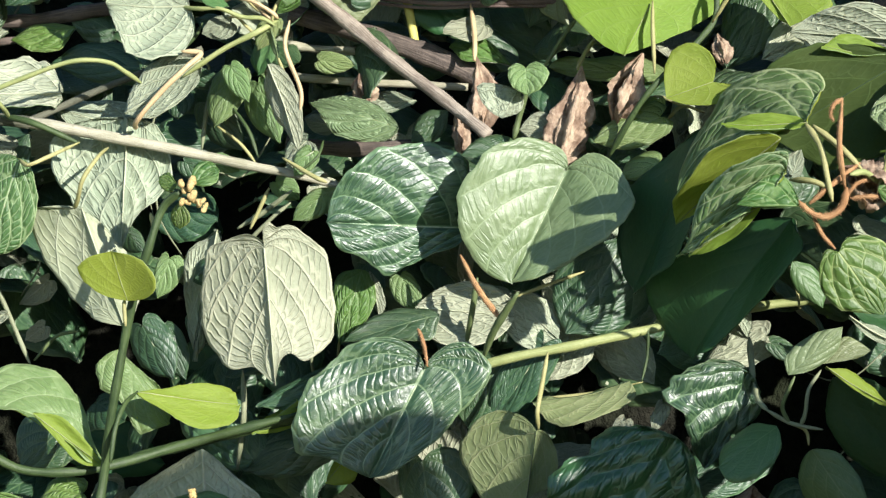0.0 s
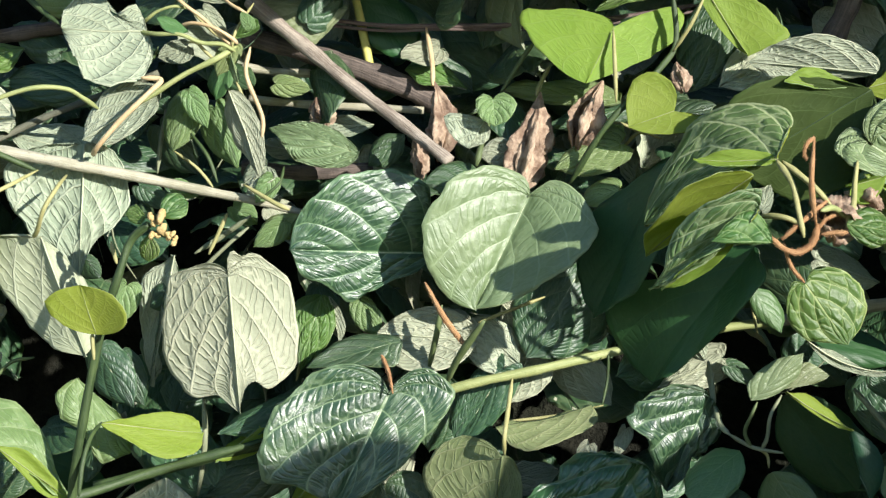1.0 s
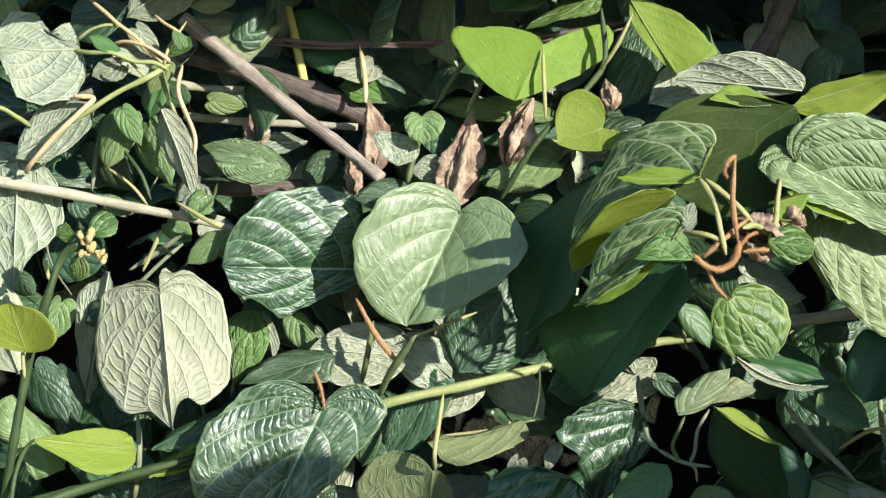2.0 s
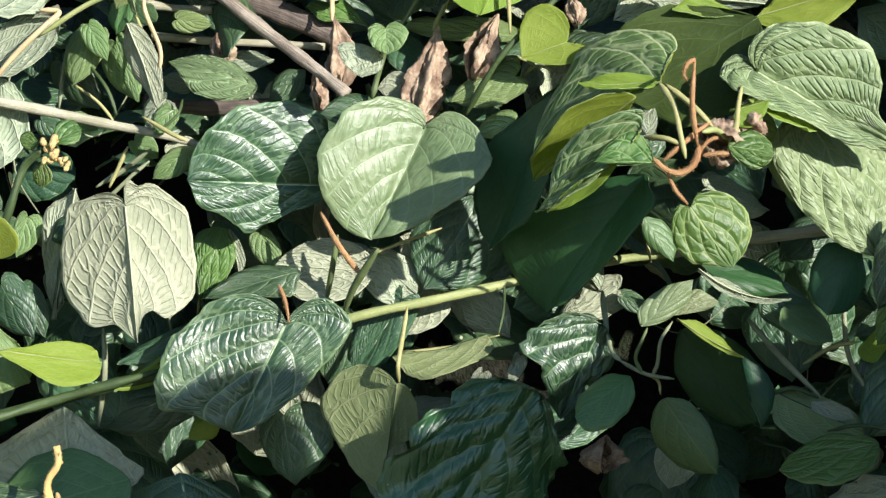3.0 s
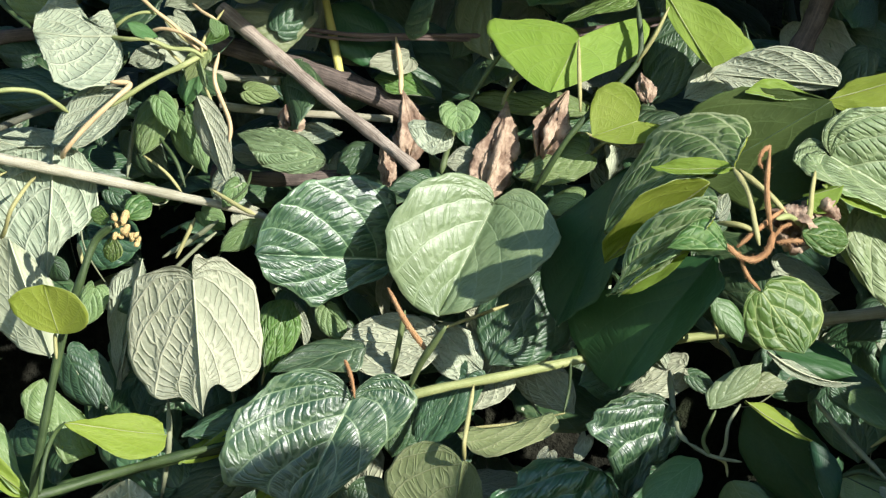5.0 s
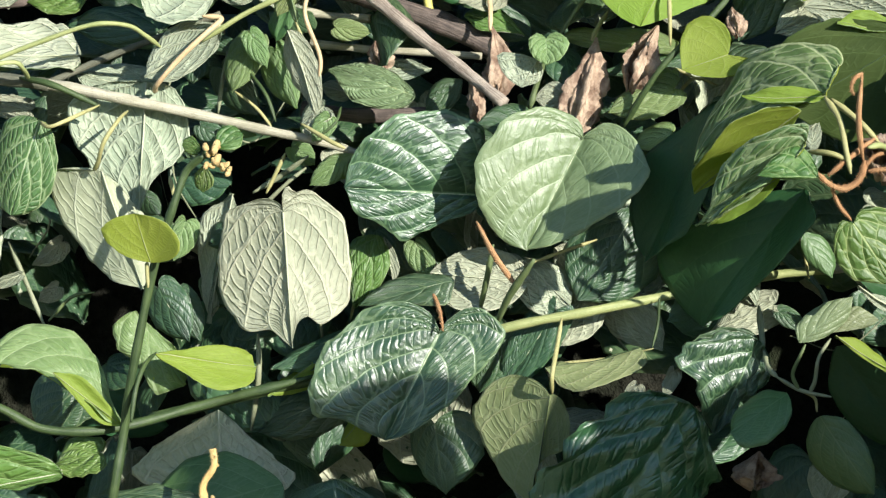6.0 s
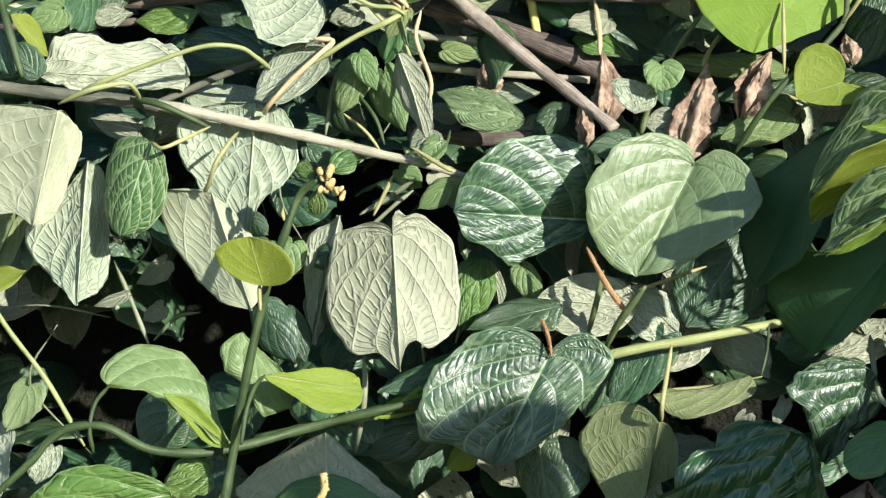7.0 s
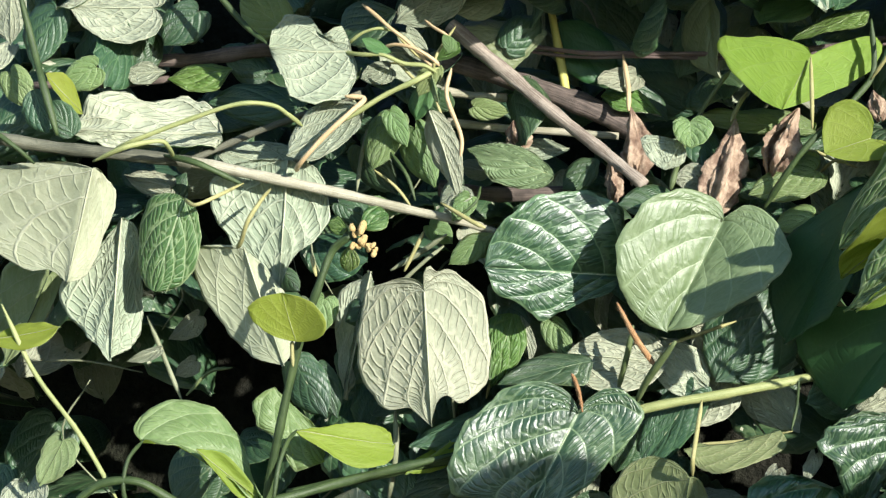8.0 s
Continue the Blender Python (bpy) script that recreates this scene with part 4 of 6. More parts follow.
leaf(main, (-0.237, 0.240, 1.181), (-0.299, 0.270, 1.134), (-0.238, 0.250, 1.152), (-0.273, 0.260, 1.184), 'mature', look_of="smooth", lhs=((0.99, 0.25), (0.91, 0.73)), rhs=((0.99, 0.4), (0.95, 0.82)), smooth=1, quilt=0.4)
leaf(main, (-0.137, 0.240, 1.187), (-0.132, 0.270, 1.127), (-0.105, 0.250, 1.168), (-0.158, 0.260, 1.171), 'mature', look_of="smooth", lhs=((0.9, 0.11), (0.99, 0.36), (0.37, 0.71)), rhs=((0.57, 0.04), (1.0, 0.32), (0.45, 0.69)), smooth=1, quilt=0.4)
leaf(main, (-0.184, 0.240, 1.172), (-0.153, 0.270, 1.133), (-0.167, 0.260, 1.181), (-0.175, 0.250, 1.134), 'mature', look_of="smooth", lhs=((1.0, 0.23), (0.91, 0.69)), rhs=((0.89, 0.15), (0.99, 0.62)), smooth=1, quilt=0.4)
leaf(top, (-0.182, 0.090, 1.560), (-0.234, 0.100, 1.526), (-0.187, 0.085, 1.532), (-0.225, 0.100, 1.552), 'mature', lhs=((1.0, 0.29), (0.89, 0.72)), rhs=((0.94, 0.24), (0.99, 0.66)))
leaf(top, (-0.138, 0.115, 1.553), (-0.082, 0.125, 1.515), (-0.116, 0.125, 1.560), (-0.115, 0.110, 1.513), 'mature', lhs=((1.0, 0.22), (0.95, 0.67)), rhs=((0.95, 0.18), (1.0, 0.6)))
leaf(top, (-0.040, 0.090, 1.572), (-0.054, 0.100, 1.517), (-0.023, 0.085, 1.549), (-0.059, 0.100, 1.538), 'mature', lhs=((1.0, 0.29), (0.96, 0.72)), rhs=((0.96, 0.28), (1.0, 0.68)))
leaf(top, (0.004, 0.070, 1.568), (0.051, 0.080, 1.582), (0.037, 0.065, 1.588), (0.038, 0.080, 1.561), 'mature', lhs=((0.42, 0.27), (1.0, 0.72)), rhs=((0.91, 0.19), (1.0, 0.64)))
leaf(top, (-0.097, 0.100, 1.512), (-0.062, 0.110, 1.485), (-0.080, 0.110, 1.514), (-0.084, 0.095, 1.484), 'mature', lhs=((1.0, 0.32), (0.95, 0.77)), rhs=((0.93, 0.19), (1.0, 0.58)))
leaf(top, (-0.266, 0.050, 1.560), (-0.311, 0.060, 1.540), (-0.291, 0.045, 1.531), (-0.290, 0.060, 1.571), 'mature', lhs=((0.85, 0.25), (0.99, 0.66)), rhs=((1.0, 0.38), (1.0, 0.78)))
leaf(top, (0.233, 0.100, 1.546), (0.286, 0.110, 1.508), (0.265, 0.110, 1.551), (0.253, 0.095, 1.506), 'mature', lhs=((1.0, 0.36), (0.8, 0.82)), rhs=((0.95, 0.16), (1.0, 0.59)))
leaf(top, (0.298, 0.060, 1.489), (0.336, 0.070, 1.456), (0.325, 0.070, 1.494), (0.313, 0.055, 1.451), 'mature', lhs=((1.0, 0.36), (0.77, 0.88)), rhs=((0.91, 0.21), (1.0, 0.67)))
leaf(woody, (-0.446, 0.060, 1.516), (-0.478, 0.060, 1.514), (-0.460, 0.065, 1.523), (-0.455, 0.055, 1.506), 'mature', look_of="pale", lhs=((1.0, 0.44), (0.87, 0.85)), rhs=((1.0, 0.3), (0.94, 0.75)), wave=1.8)
leaf(woody, (-0.396, 0.070, 1.519), (-0.447, 0.070, 1.510), (-0.405, 0.060, 1.501), (-0.418, 0.075, 1.524), 'mature', look_of="green", lhs=((1.0, 0.24), (0.77, 0.67)), rhs=((1.0, 0.41), (1.0, 0.76)), green=1)
leaf(woody, (-0.521, 0.000, 1.505), (-0.498, 0.020, 1.477), (-0.504, 0.010, 1.478), (-0.510, 0.010, 1.506), 'young', look_of="lime", lhs=((0.67, 0.36), (1.0, 0.78)), rhs=((0.99, 0.24), (0.88, 0.63)))
leaf(woody, (-0.261, -0.000, 1.520), (-0.284, 0.000, 1.530), (-0.277, -0.005, 1.521), (-0.271, 0.005, 1.530), 'mature', look_of="plain", lhs=((0.84, 0.2), (1.0, 0.6)), rhs=((1.0, 0.51), (0.93, 0.87)), plain=1)
leaf(woody, (-0.185, 0.025, 1.391), (-0.214, 0.030, 1.382), (-0.193, 0.025, 1.378), (-0.207, 0.030, 1.390), 'young', look_of="quilted", lhs=((0.99, 0.37), (0.79, 0.74)), rhs=((0.72, 0.35), (1.0, 0.72)))
leaf(woody, (-0.201, 0.010, 1.416), (-0.222, 0.010, 1.405), (-0.213, 0.015, 1.420), (-0.212, 0.010, 1.402), 'mature', look_of="pale", lhs=((1.01, 0.37), (0.81, 0.74)), rhs=((0.8, 0.33), (0.99, 0.7)), wave=2.0)
leaf(woody, (-0.189, 0.050, 1.438), (-0.216, 0.050, 1.444), (-0.201, 0.055, 1.447), (-0.198, 0.050, 1.432), 'mature', look_of="pale", lhs=((0.99, 0.51), (0.88, 0.86)), rhs=((1.0, 0.29), (0.88, 0.73)))
leaf(top, (-0.134, 0.060, 1.458), (-0.172, 0.060, 1.458), (-0.150, 0.065, 1.465), (-0.147, 0.055, 1.450), 'mature', look_of="pale", lhs=((1.0, 0.44), (0.91, 0.8)), rhs=((1.0, 0.35), (0.96, 0.72)))
leaf(top, (-0.112, 0.070, 1.451), (-0.139, 0.070, 1.428), (-0.124, 0.070, 1.427), (-0.128, 0.075, 1.452), 'mature', lhs=((0.88, 0.27), (0.99, 0.69)), rhs=((1.01, 0.33), (0.87, 0.72)))
leaf(top, (-0.066, 0.080, 1.485), (-0.112, 0.080, 1.500), (-0.098, 0.070, 1.487), (-0.084, 0.085, 1.506), 'mature', look_of="green", lhs=((0.34, 0.28), (1.0, 0.65)), rhs=((1.0, 0.5), (0.92, 0.86)), green=1)
leaf(sprig, (0.174, 0.010, 1.302), (0.236, 0.010, 1.279), (0.205, 0.020, 1.306), (0.212, 0.005, 1.279), 'mature', look_of="smooth", lhs=((1.0, 0.42), (0.79, 0.83)), rhs=((0.92, 0.26), (1.0, 0.66)), smooth=1, quilt=0.4)
leaf(hairy, (0.134, 0.000, 1.335), (0.154, 0.000, 1.303), (0.148, 0.005, 1.332), (0.139, 0.000, 1.312), 'mature', look_of="plain", lhs=((1.0, 0.27), (0.97, 0.71)), rhs=((0.92, 0.23), (1.0, 0.6)), plain=1)
leaf(shoot, (-0.267, -0.085, 1.386), (-0.248, -0.080, 1.395), (-0.265, -0.080, 1.399), (-0.249, -0.085, 1.387), 'young', look_of="quilted", lhs=((1.0, 0.39), (0.79, 0.88)), rhs=((0.96, 0.34), (0.99, 0.75)), dark=1)
leaf(shoot, (-0.276, -0.085, 1.386), (-0.290, -0.080, 1.388), (-0.279, -0.085, 1.381), (-0.282, -0.080, 1.394), 'young', look_of="quilted", lhs=((1.0, 0.16), (0.91, 0.67)), rhs=((1.0, 0.59), (0.7, 0.98)), dark=1)
leaf(shoot, (-0.273, -0.085, 1.375), (-0.275, -0.080, 1.356), (-0.267, -0.085, 1.365), (-0.281, -0.080, 1.360), 'young', look_of="quilted", lhs=((0.98, 0.42), (0.9, 0.73)), rhs=((1.0, 0.39), (1.01, 0.81)), dark=1)
leaf(sprig, (0.202, 0.000, 1.235), (0.214, 0.000, 1.185), (0.224, 0.000, 1.213), (0.204, 0.010, 1.219), 'mature', look_of="smooth", lhs=((0.65, 0.2), (1.0, 0.51), (0.61, 0.81)), rhs=((0.98, 0.31), (-0.1, 0.67)), smooth=1, quilt=0.5)
leaf(sprig, (0.168, 0.100, 1.254), (0.224, 0.110, 1.182), (0.228, 0.100, 1.226), (0.177, 0.110, 1.200), 'mature', look_of="smooth", lhs=((0.73, 0.21), (1.0, 0.64), (0.63, 0.91)), rhs=((0.8, 0.21), (1.0, 0.52), (0.69, 0.86)), smooth=1, quilt=0.5)
leaf(shoot, (-0.544, -0.050, 1.304), (-0.487, -0.050, 1.316), (-0.499, -0.055, 1.302), (-0.524, -0.045, 1.316), 'young', look_of="lime", lhs=((0.86, 0.39), (1.0, 0.74)), rhs=((1.0, 0.38), (0.63, 0.78)))
# Downy leaves here use the lighter, greyer skin to paint in their sheen.
leaf(top, (-0.153, 0.070, 1.546), (-0.220, 0.065, 1.549), (-0.186, 0.065, 1.516), (-0.211, 0.085, 1.561), 'mature', lhs=((0.54, 0.19), (1.0, 0.47), (0.65, 0.81)), rhs=((0.93, 0.19), (0.58, 0.54), (1.0, 0.85)), downy=1, quilt=1.2)
leaf(top, (-0.184, 0.060, 1.574), (-0.224, 0.055, 1.560), (-0.188, 0.055, 1.560), (-0.205, 0.070, 1.582), 'mature', lhs=((1.0, 0.2), (0.99, 0.67)), rhs=((1.0, 0.36), (0.79, 0.78)), downy=1, quilt=1.2)
leaf(top, (-0.147, 0.100, 1.560), (-0.107, 0.100, 1.512), (-0.110, 0.105, 1.551), (-0.140, 0.095, 1.522), 'mature', look_of="smooth", lhs=((0.72, 0.15), (1.0, 0.49), (0.72, 0.83)), rhs=((0.67, 0.23), (1.0, 0.52), (0.64, 0.83)), smooth=1, quilt=0.5)
leaf(top, (-0.029, 0.080, 1.583), (-0.023, 0.075, 1.513), (-0.026, 0.070, 1.559), (-0.053, 0.090, 1.549), 'mature', lhs=((0.97, 0.34), (0.92, 0.69)), rhs=((0.61, 0.14), (1.0, 0.43), (0.73, 0.77)), downy=1, quilt=0.5)
leaf(top, (0.047, 0.050, 1.568), (0.005, 0.045, 1.549), (0.041, 0.040, 1.555), (0.004, 0.055, 1.566), 'mature', look_of="plain", lhs=((1.0, 0.26), (0.79, 0.65)), rhs=((0.8, 0.29), (1.0, 0.84), (0.56, 0.99)), plain=1, quilt=0.8)
leaf(top, (0.084, 0.050, 1.559), (0.029, 0.050, 1.538), (0.081, 0.045, 1.549), (0.066, 0.060, 1.561), 'mature', look_of="green", lhs=((1.0, 0.11), (0.72, 0.47), (0.44, 0.75)), rhs=((1.0, 0.28), (0.96, 0.65)), green=1, quilt=0.6)
# Small pale leaf standing in for a sun fleck on the olive leaf.
leaf(sprig, (0.248, -0.010, 1.204), (0.277, -0.010, 1.191), (0.249, -0.015, 1.197), (0.261, -0.010, 1.205), 'mature', look_of="pale", lhs=((1.0, 0.11), (0.95, 0.57)), rhs=((1.0, 0.37), (0.9, 0.82)))
leaf(sprig, (0.321, -0.020, 1.276), (0.292, -0.020, 1.243), (0.323, -0.010, 1.260), (0.292, -0.020, 1.266), 'mature', look_of="green", lhs=((1.0, 0.24), (0.62, 0.7)), rhs=((0.91, 0.16), (1.0, 0.6)), green=1, wave=2.5)
leaf(sprig, (0.231, 0.010, 1.269), (0.267, 0.010, 1.245), (0.249, 0.020, 1.272), (0.230, 0.000, 1.257), 'mature', look_of="plain", lhs=((1.0, 0.31), (0.97, 0.76)), rhs=((1.0, 0.12), (0.99, 0.68)), plain=1, quilt=0.6)
leaf(woody, (-0.230, 0.020, 1.518), (-0.213, 0.012, 1.530), (-0.227, 0.016, 1.527), (-0.213, 0.020, 1.524), 'mature', look_of="green", lhs=((1.01, 0.38), (0.85, 0.84)), rhs=((0.72, 0.28), (1.0, 0.7)), green=1)
leaf(woody, (-0.235, 0.030, 1.505), (-0.247, 0.035, 1.475), (-0.238, 0.030, 1.480), (-0.253, 0.035, 1.487), 'mature', look_of="plain", lhs=((0.96, 0.31), (0.99, 0.75)), rhs=((0.8, 0.32), (1.0, 0.74)), plain=1, wave=1.6)
leaf(woody, (-0.232, 0.006, 1.504), (-0.226, 0.004, 1.483), (-0.231, 0.008, 1.489), (-0.226, 0.006, 1.490), 'mature', look_of="olive", lhs=((0.89, 0.21), (1.01, 0.64)), rhs=((0.7, 0.29), (0.99, 0.69)), olive=1)
leaf(main, (-0.061, 0.010, 1.407), (-0.095, 0.010, 1.412), (-0.071, 0.010, 1.401), (-0.077, 0.020, 1.429), 'mature')
leaf(main, (0.105, 0.010, 1.258), (0.047, 0.010, 1.243), (0.073, 0.010, 1.258), (0.069, 0.000, 1.265), 'mature', lobe=0)
leaf(main, (-0.074, 0.050, 1.265), (-0.095, 0.050, 1.219), (-0.061, 0.050, 1.240), (-0.113, 0.060, 1.244), 'mature')
leaf(main, (-0.040, 0.040, 1.277), (-0.078, 0.050, 1.219), (-0.040, 0.040, 1.248), (-0.078, 0.050, 1.252), 'mature')
leaf(main, (-0.020, 0.060, 1.289), (-0.041, 0.060, 1.252), (-0.046, 0.070, 1.281), (-0.012, 0.060, 1.260), 'mature', look_of="pale")
leaf(main, (-0.254, 0.050, 1.195), (-0.286, 0.060, 1.246), (-0.307, 0.060, 1.221), (-0.248, 0.060, 1.220), 'mature')
leaf(main, (-0.187, 0.030, 1.262), (-0.243, 0.020, 1.234), (-0.211, 0.020, 1.233), (-0.227, 0.040, 1.250), 'mature')
leaf(main, (-0.215, 0.020, 1.238), (-0.245, 0.010, 1.216), (-0.235, 0.030, 1.229), (-0.223, 0.020, 1.217), 'young', look_of="lime")
leaf(main, (-0.127, 0.040, 1.195), (-0.119, 0.040, 1.145), (-0.090, 0.040, 1.178), (-0.145, 0.050, 1.174), 'mature')
leaf(main, (-0.204, 0.050, 1.212), (-0.259, 0.050, 1.187), (-0.225, 0.050, 1.179), (-0.235, 0.060, 1.216), 'mature')
leaf(main, (-0.180, 0.020, 1.197), (-0.194, 0.020, 1.180), (-0.192, 0.030, 1.191), (-0.173, 0.020, 1.182), 'young', look_of="lime")
leaf(main, (0.005, 0.070, 1.285), (0.038, 0.070, 1.251), (0.004, 0.080, 1.260), (0.038, 0.070, 1.276), 'mature', look_of="pale")
leaf(shoot, (-0.331, 0.030, 1.292), (-0.308, 0.030, 1.254), (-0.305, 0.030, 1.279), (-0.338, 0.040, 1.268), 'mature')
leaf(shoot, (-0.358, -0.030, 1.175), (-0.391, -0.030, 1.165), (-0.368, -0.040, 1.158), (-0.379, -0.020, 1.183), 'mature', look_of="green", green=1, wave=3)
leaf(shoot, (-0.463, -0.050, 1.192), (-0.475, -0.050, 1.167), (-0.485, -0.050, 1.178), (-0.459, -0.050, 1.179), 'mature', look_of="pale")
leaf(shoot, (-0.425, 0.020, 1.140), (-0.499, 0.010, 1.110), (-0.456, 0.010, 1.107), (-0.476, 0.030, 1.146), 'mature')
leaf(shoot, (-0.389, 0.030, 1.219), (-0.422, 0.030, 1.189), (-0.388, 0.030, 1.190), (-0.430, 0.040, 1.218), 'mature')
leaf(hairy, (0.128, -0.105, 1.385), (0.134, -0.105, 1.401), (0.136, -0.105, 1.391), (0.119, -0.105, 1.389), 'mature', look_of="pale")
leaf(hairy, (0.178, -0.015, 1.354), (0.219, -0.015, 1.338), (0.203, -0.015, 1.330), (0.201, -0.005, 1.358), 'mature', look_of="pale")
leaf(hairy, (0.188, -0.095, 1.400), (0.210, -0.095, 1.407), (0.199, -0.095, 1.389), (0.196, -0.085, 1.405), 'young', look_of="lime")
leaf(top, (0.080, 0.010, 1.456), (0.111, 0.010, 1.464), (0.094, 0.020, 1.471), (0.098, 0.000, 1.450), 'mature', look_of="glossy", gloss=1)
leaf(top, (0.124, 0.050, 1.533), (0.093, 0.050, 1.477), (0.122, 0.050, 1.489), (0.088, 0.060, 1.516), 'mature')
leaf(top, (0.048, 0.080, 1.475), (-0.037, 0.080, 1.483), (0.005, 0.080, 1.472), (0.005, 0.090, 1.493), 'young', lobe=.2)
leaf(top, (0.044, 0.020, 1.438), (-0.001, 0.020, 1.421), (0.030, 0.020, 1.416), (0.015, 0.030, 1.443), 'young')
leaf(top, (-0.036, 0.040, 1.435), (-0.056, 0.040, 1.433), (-0.046, 0.040, 1.445), (-0.044, 0.040, 1.425), 'mature', look_of="pale")
leaf(top, (0.052, 0.080, 1.469), (-0.008, 0.080, 1.457), (0.022, 0.080, 1.452), (0.022, 0.090, 1.470), 'mature')
leaf(top, (0.043, 0.030, 1.452), (0.035, 0.030, 1.433), (0.047, 0.030, 1.445), (0.024, 0.040, 1.440), 'young')
leaf(top, (0.043, 0.020, 1.406), (0.016, 0.020, 1.396), (0.034, 0.020, 1.394), (0.024, 0.030, 1.411), 'young')
leaf(top, (0.162, 0.030, 1.508), (0.117, 0.030, 1.480), (0.132, 0.040, 1.512), (0.145, 0.030, 1.475), 'mature', look_of="pale")
leaf(woody, (-0.345, 0.040, 1.438), (-0.401, 0.040, 1.454), (-0.373, 0.050, 1.464), (-0.376, 0.030, 1.431), 'mature', look_of="pale")
leaf(woody, (-0.345, 0.070, 1.487), (-0.413, 0.070, 1.492), (-0.378, 0.070, 1.476), (-0.385, 0.080, 1.511), 'mature')
leaf(woody, (-0.455, 0.050, 1.563), (-0.522, 0.050, 1.566), (-0.495, 0.060, 1.583), (-0.478, 0.040, 1.534), 'mature', look_of="pale")
leaf(woody, (-0.224, 0.050, 1.582), (-0.266, 0.050, 1.552), (-0.260, 0.060, 1.579), (-0.228, 0.050, 1.552), 'mature', look_of="pale")
leaf(woody, (-0.565, 0.040, 1.581), (-0.564, 0.040, 1.534), (-0.590, 0.050, 1.557), (-0.552, 0.040, 1.552), 'mature', look_of="pale")
leaf(woody, (-0.526, -0.010, 1.491), (-0.514, -0.010, 1.459), (-0.513, -0.010, 1.478), (-0.534, -0.010, 1.474), 'mature', lobe=.1)
leaf(woody, (-0.534, 0.060, 1.356), (-0.566, 0.060, 1.288), (-0.585, 0.070, 1.334), (-0.536, 0.060, 1.321), 'mature', look_of="olive", olive=1)
leaf(woody, (-0.262, 0.030, 1.476), (-0.278, 0.030, 1.438), (-0.257, 0.030, 1.455), (-0.288, 0.040, 1.460), 'young')
leaf(woody, (-0.248, 0.040, 1.469), (-0.232, 0.040, 1.427), (-0.229, 0.040, 1.452), (-0.257, 0.050, 1.444), 'young')
leaf(woody, (-0.292, 0.060, 1.458), (-0.265, 0.060, 1.424), (-0.265, 0.060, 1.445), (-0.297, 0.070, 1.438), 'mature')
leaf(woody, (-0.210, 0.030, 1.426), (-0.227, 0.030, 1.413), (-0.226, 0.040, 1.427), (-0.203, 0.030, 1.413), 'mature', look_of="pale")
leaf(woody, (-0.192, 0.030, 1.380), (-0.209, 0.030, 1.384), (-0.201, 0.030, 1.374), (-0.201, 0.030, 1.391), 'young')
leaf(woody, (-0.432, 0.030, 1.424), (-0.467, 0.030, 1.432), (-0.455, 0.040, 1.438), (-0.449, 0.030, 1.417), 'mature', look_of="pale")
leaf(woody, (-0.443, 0.040, 1.395), (-0.422, 0.040, 1.434), (-0.447, 0.050, 1.426), (-0.421, 0.040, 1.408), 'mature')
leaf(woody, (-0.344, 0.030, 1.361), (-0.331, 0.030, 1.347), (-0.331, 0.030, 1.357), (-0.355, 0.040, 1.353), 'mature')
leaf(woody, (-0.535, 0.060, 1.563), (-0.551, 0.060, 1.518), (-0.529, 0.060, 1.536), (-0.565, 0.070, 1.547), 'mature')
leaf(woody, (-0.374, 0.090, 1.519), (-0.409, 0.090, 1.539), (-0.397, 0.090, 1.514), (-0.395, 0.100, 1.545), 'mature')
leaf(woody, (-0.267, 0.030, 1.514), (-0.288, 0.030, 1.506), (-0.284, 0.030, 1.516), (-0.271, 0.030, 1.501), 'mature', look_of="pale")
leaf(sprig, (0.286, 0.010, 1.242), (0.298, 0.010, 1.231), (0.286, 0.010, 1.234), (0.314, 0.010, 1.261), 'young', look_of="lime", lobe=.1)
leaf(sprig, (0.315, -0.050, 1.323), (0.290, -0.040, 1.269), (0.318, -0.050, 1.284), (0.284, -0.040, 1.300), 'mature', look_of="glossy", gloss=1)
leaf(sprig, (0.328, 0.020, 1.233), (0.291, 0.020, 1.177), (0.327, 0.020, 1.185), (0.290, 0.030, 1.217), 'mature')
leaf(sprig, (0.301, 0.000, 1.139), (0.256, 0.000, 1.123), (0.269, 0.010, 1.144), (0.291, 0.000, 1.115), 'mature', look_of="pale", wave=2.5)
leaf(sprig, (0.231, -0.010, 1.124), (0.191, -0.010, 1.123), (0.211, -0.010, 1.113), (0.212, 0.000, 1.131), 'young')
leaf(sprig, (0.243, 0.070, 1.266), (0.247, 0.070, 1.216), (0.272, 0.070, 1.240), (0.215, 0.080, 1.249), 'mature')
leaf(sprig, (0.117, 0.050, 1.284), (0.072, 0.050, 1.263), (0.093, 0.060, 1.288), (0.100, 0.050, 1.259), 'mature', look_of="pale")
leaf(sprig, (0.088, 0.040, 1.308), (0.104, 0.040, 1.284), (0.084, 0.050, 1.292), (0.109, 0.040, 1.300), 'mature', look_of="pale")
leaf(sprig, (0.165, 0.050, 1.168), (0.153, 0.050, 1.139), (0.141, 0.060, 1.155), (0.173, 0.050, 1.151), 'mature', look_of="pale")
stem(main, 'stem', [(-0.332, 0.010, 1.198), (-0.270, 0.010, 1.213), (-0.221, 0.020, 1.225), (-0.150, 0.030, 1.243)], 0.0040, 0.0040, M_green)
# Same stem in lighter yellow-green: the sun on it is put into the colour.
stem(main, 'stem', [(-0.152, 0.030, 1.242), (-0.073, 0.020, 1.266), (-0.016, 0.025, 1.278), (0.041, 0.042, 1.290), (0.106, 0.050, 1.304), (0.163, 0.050, 1.311)], 0.0036, 0.0034, M_lime)
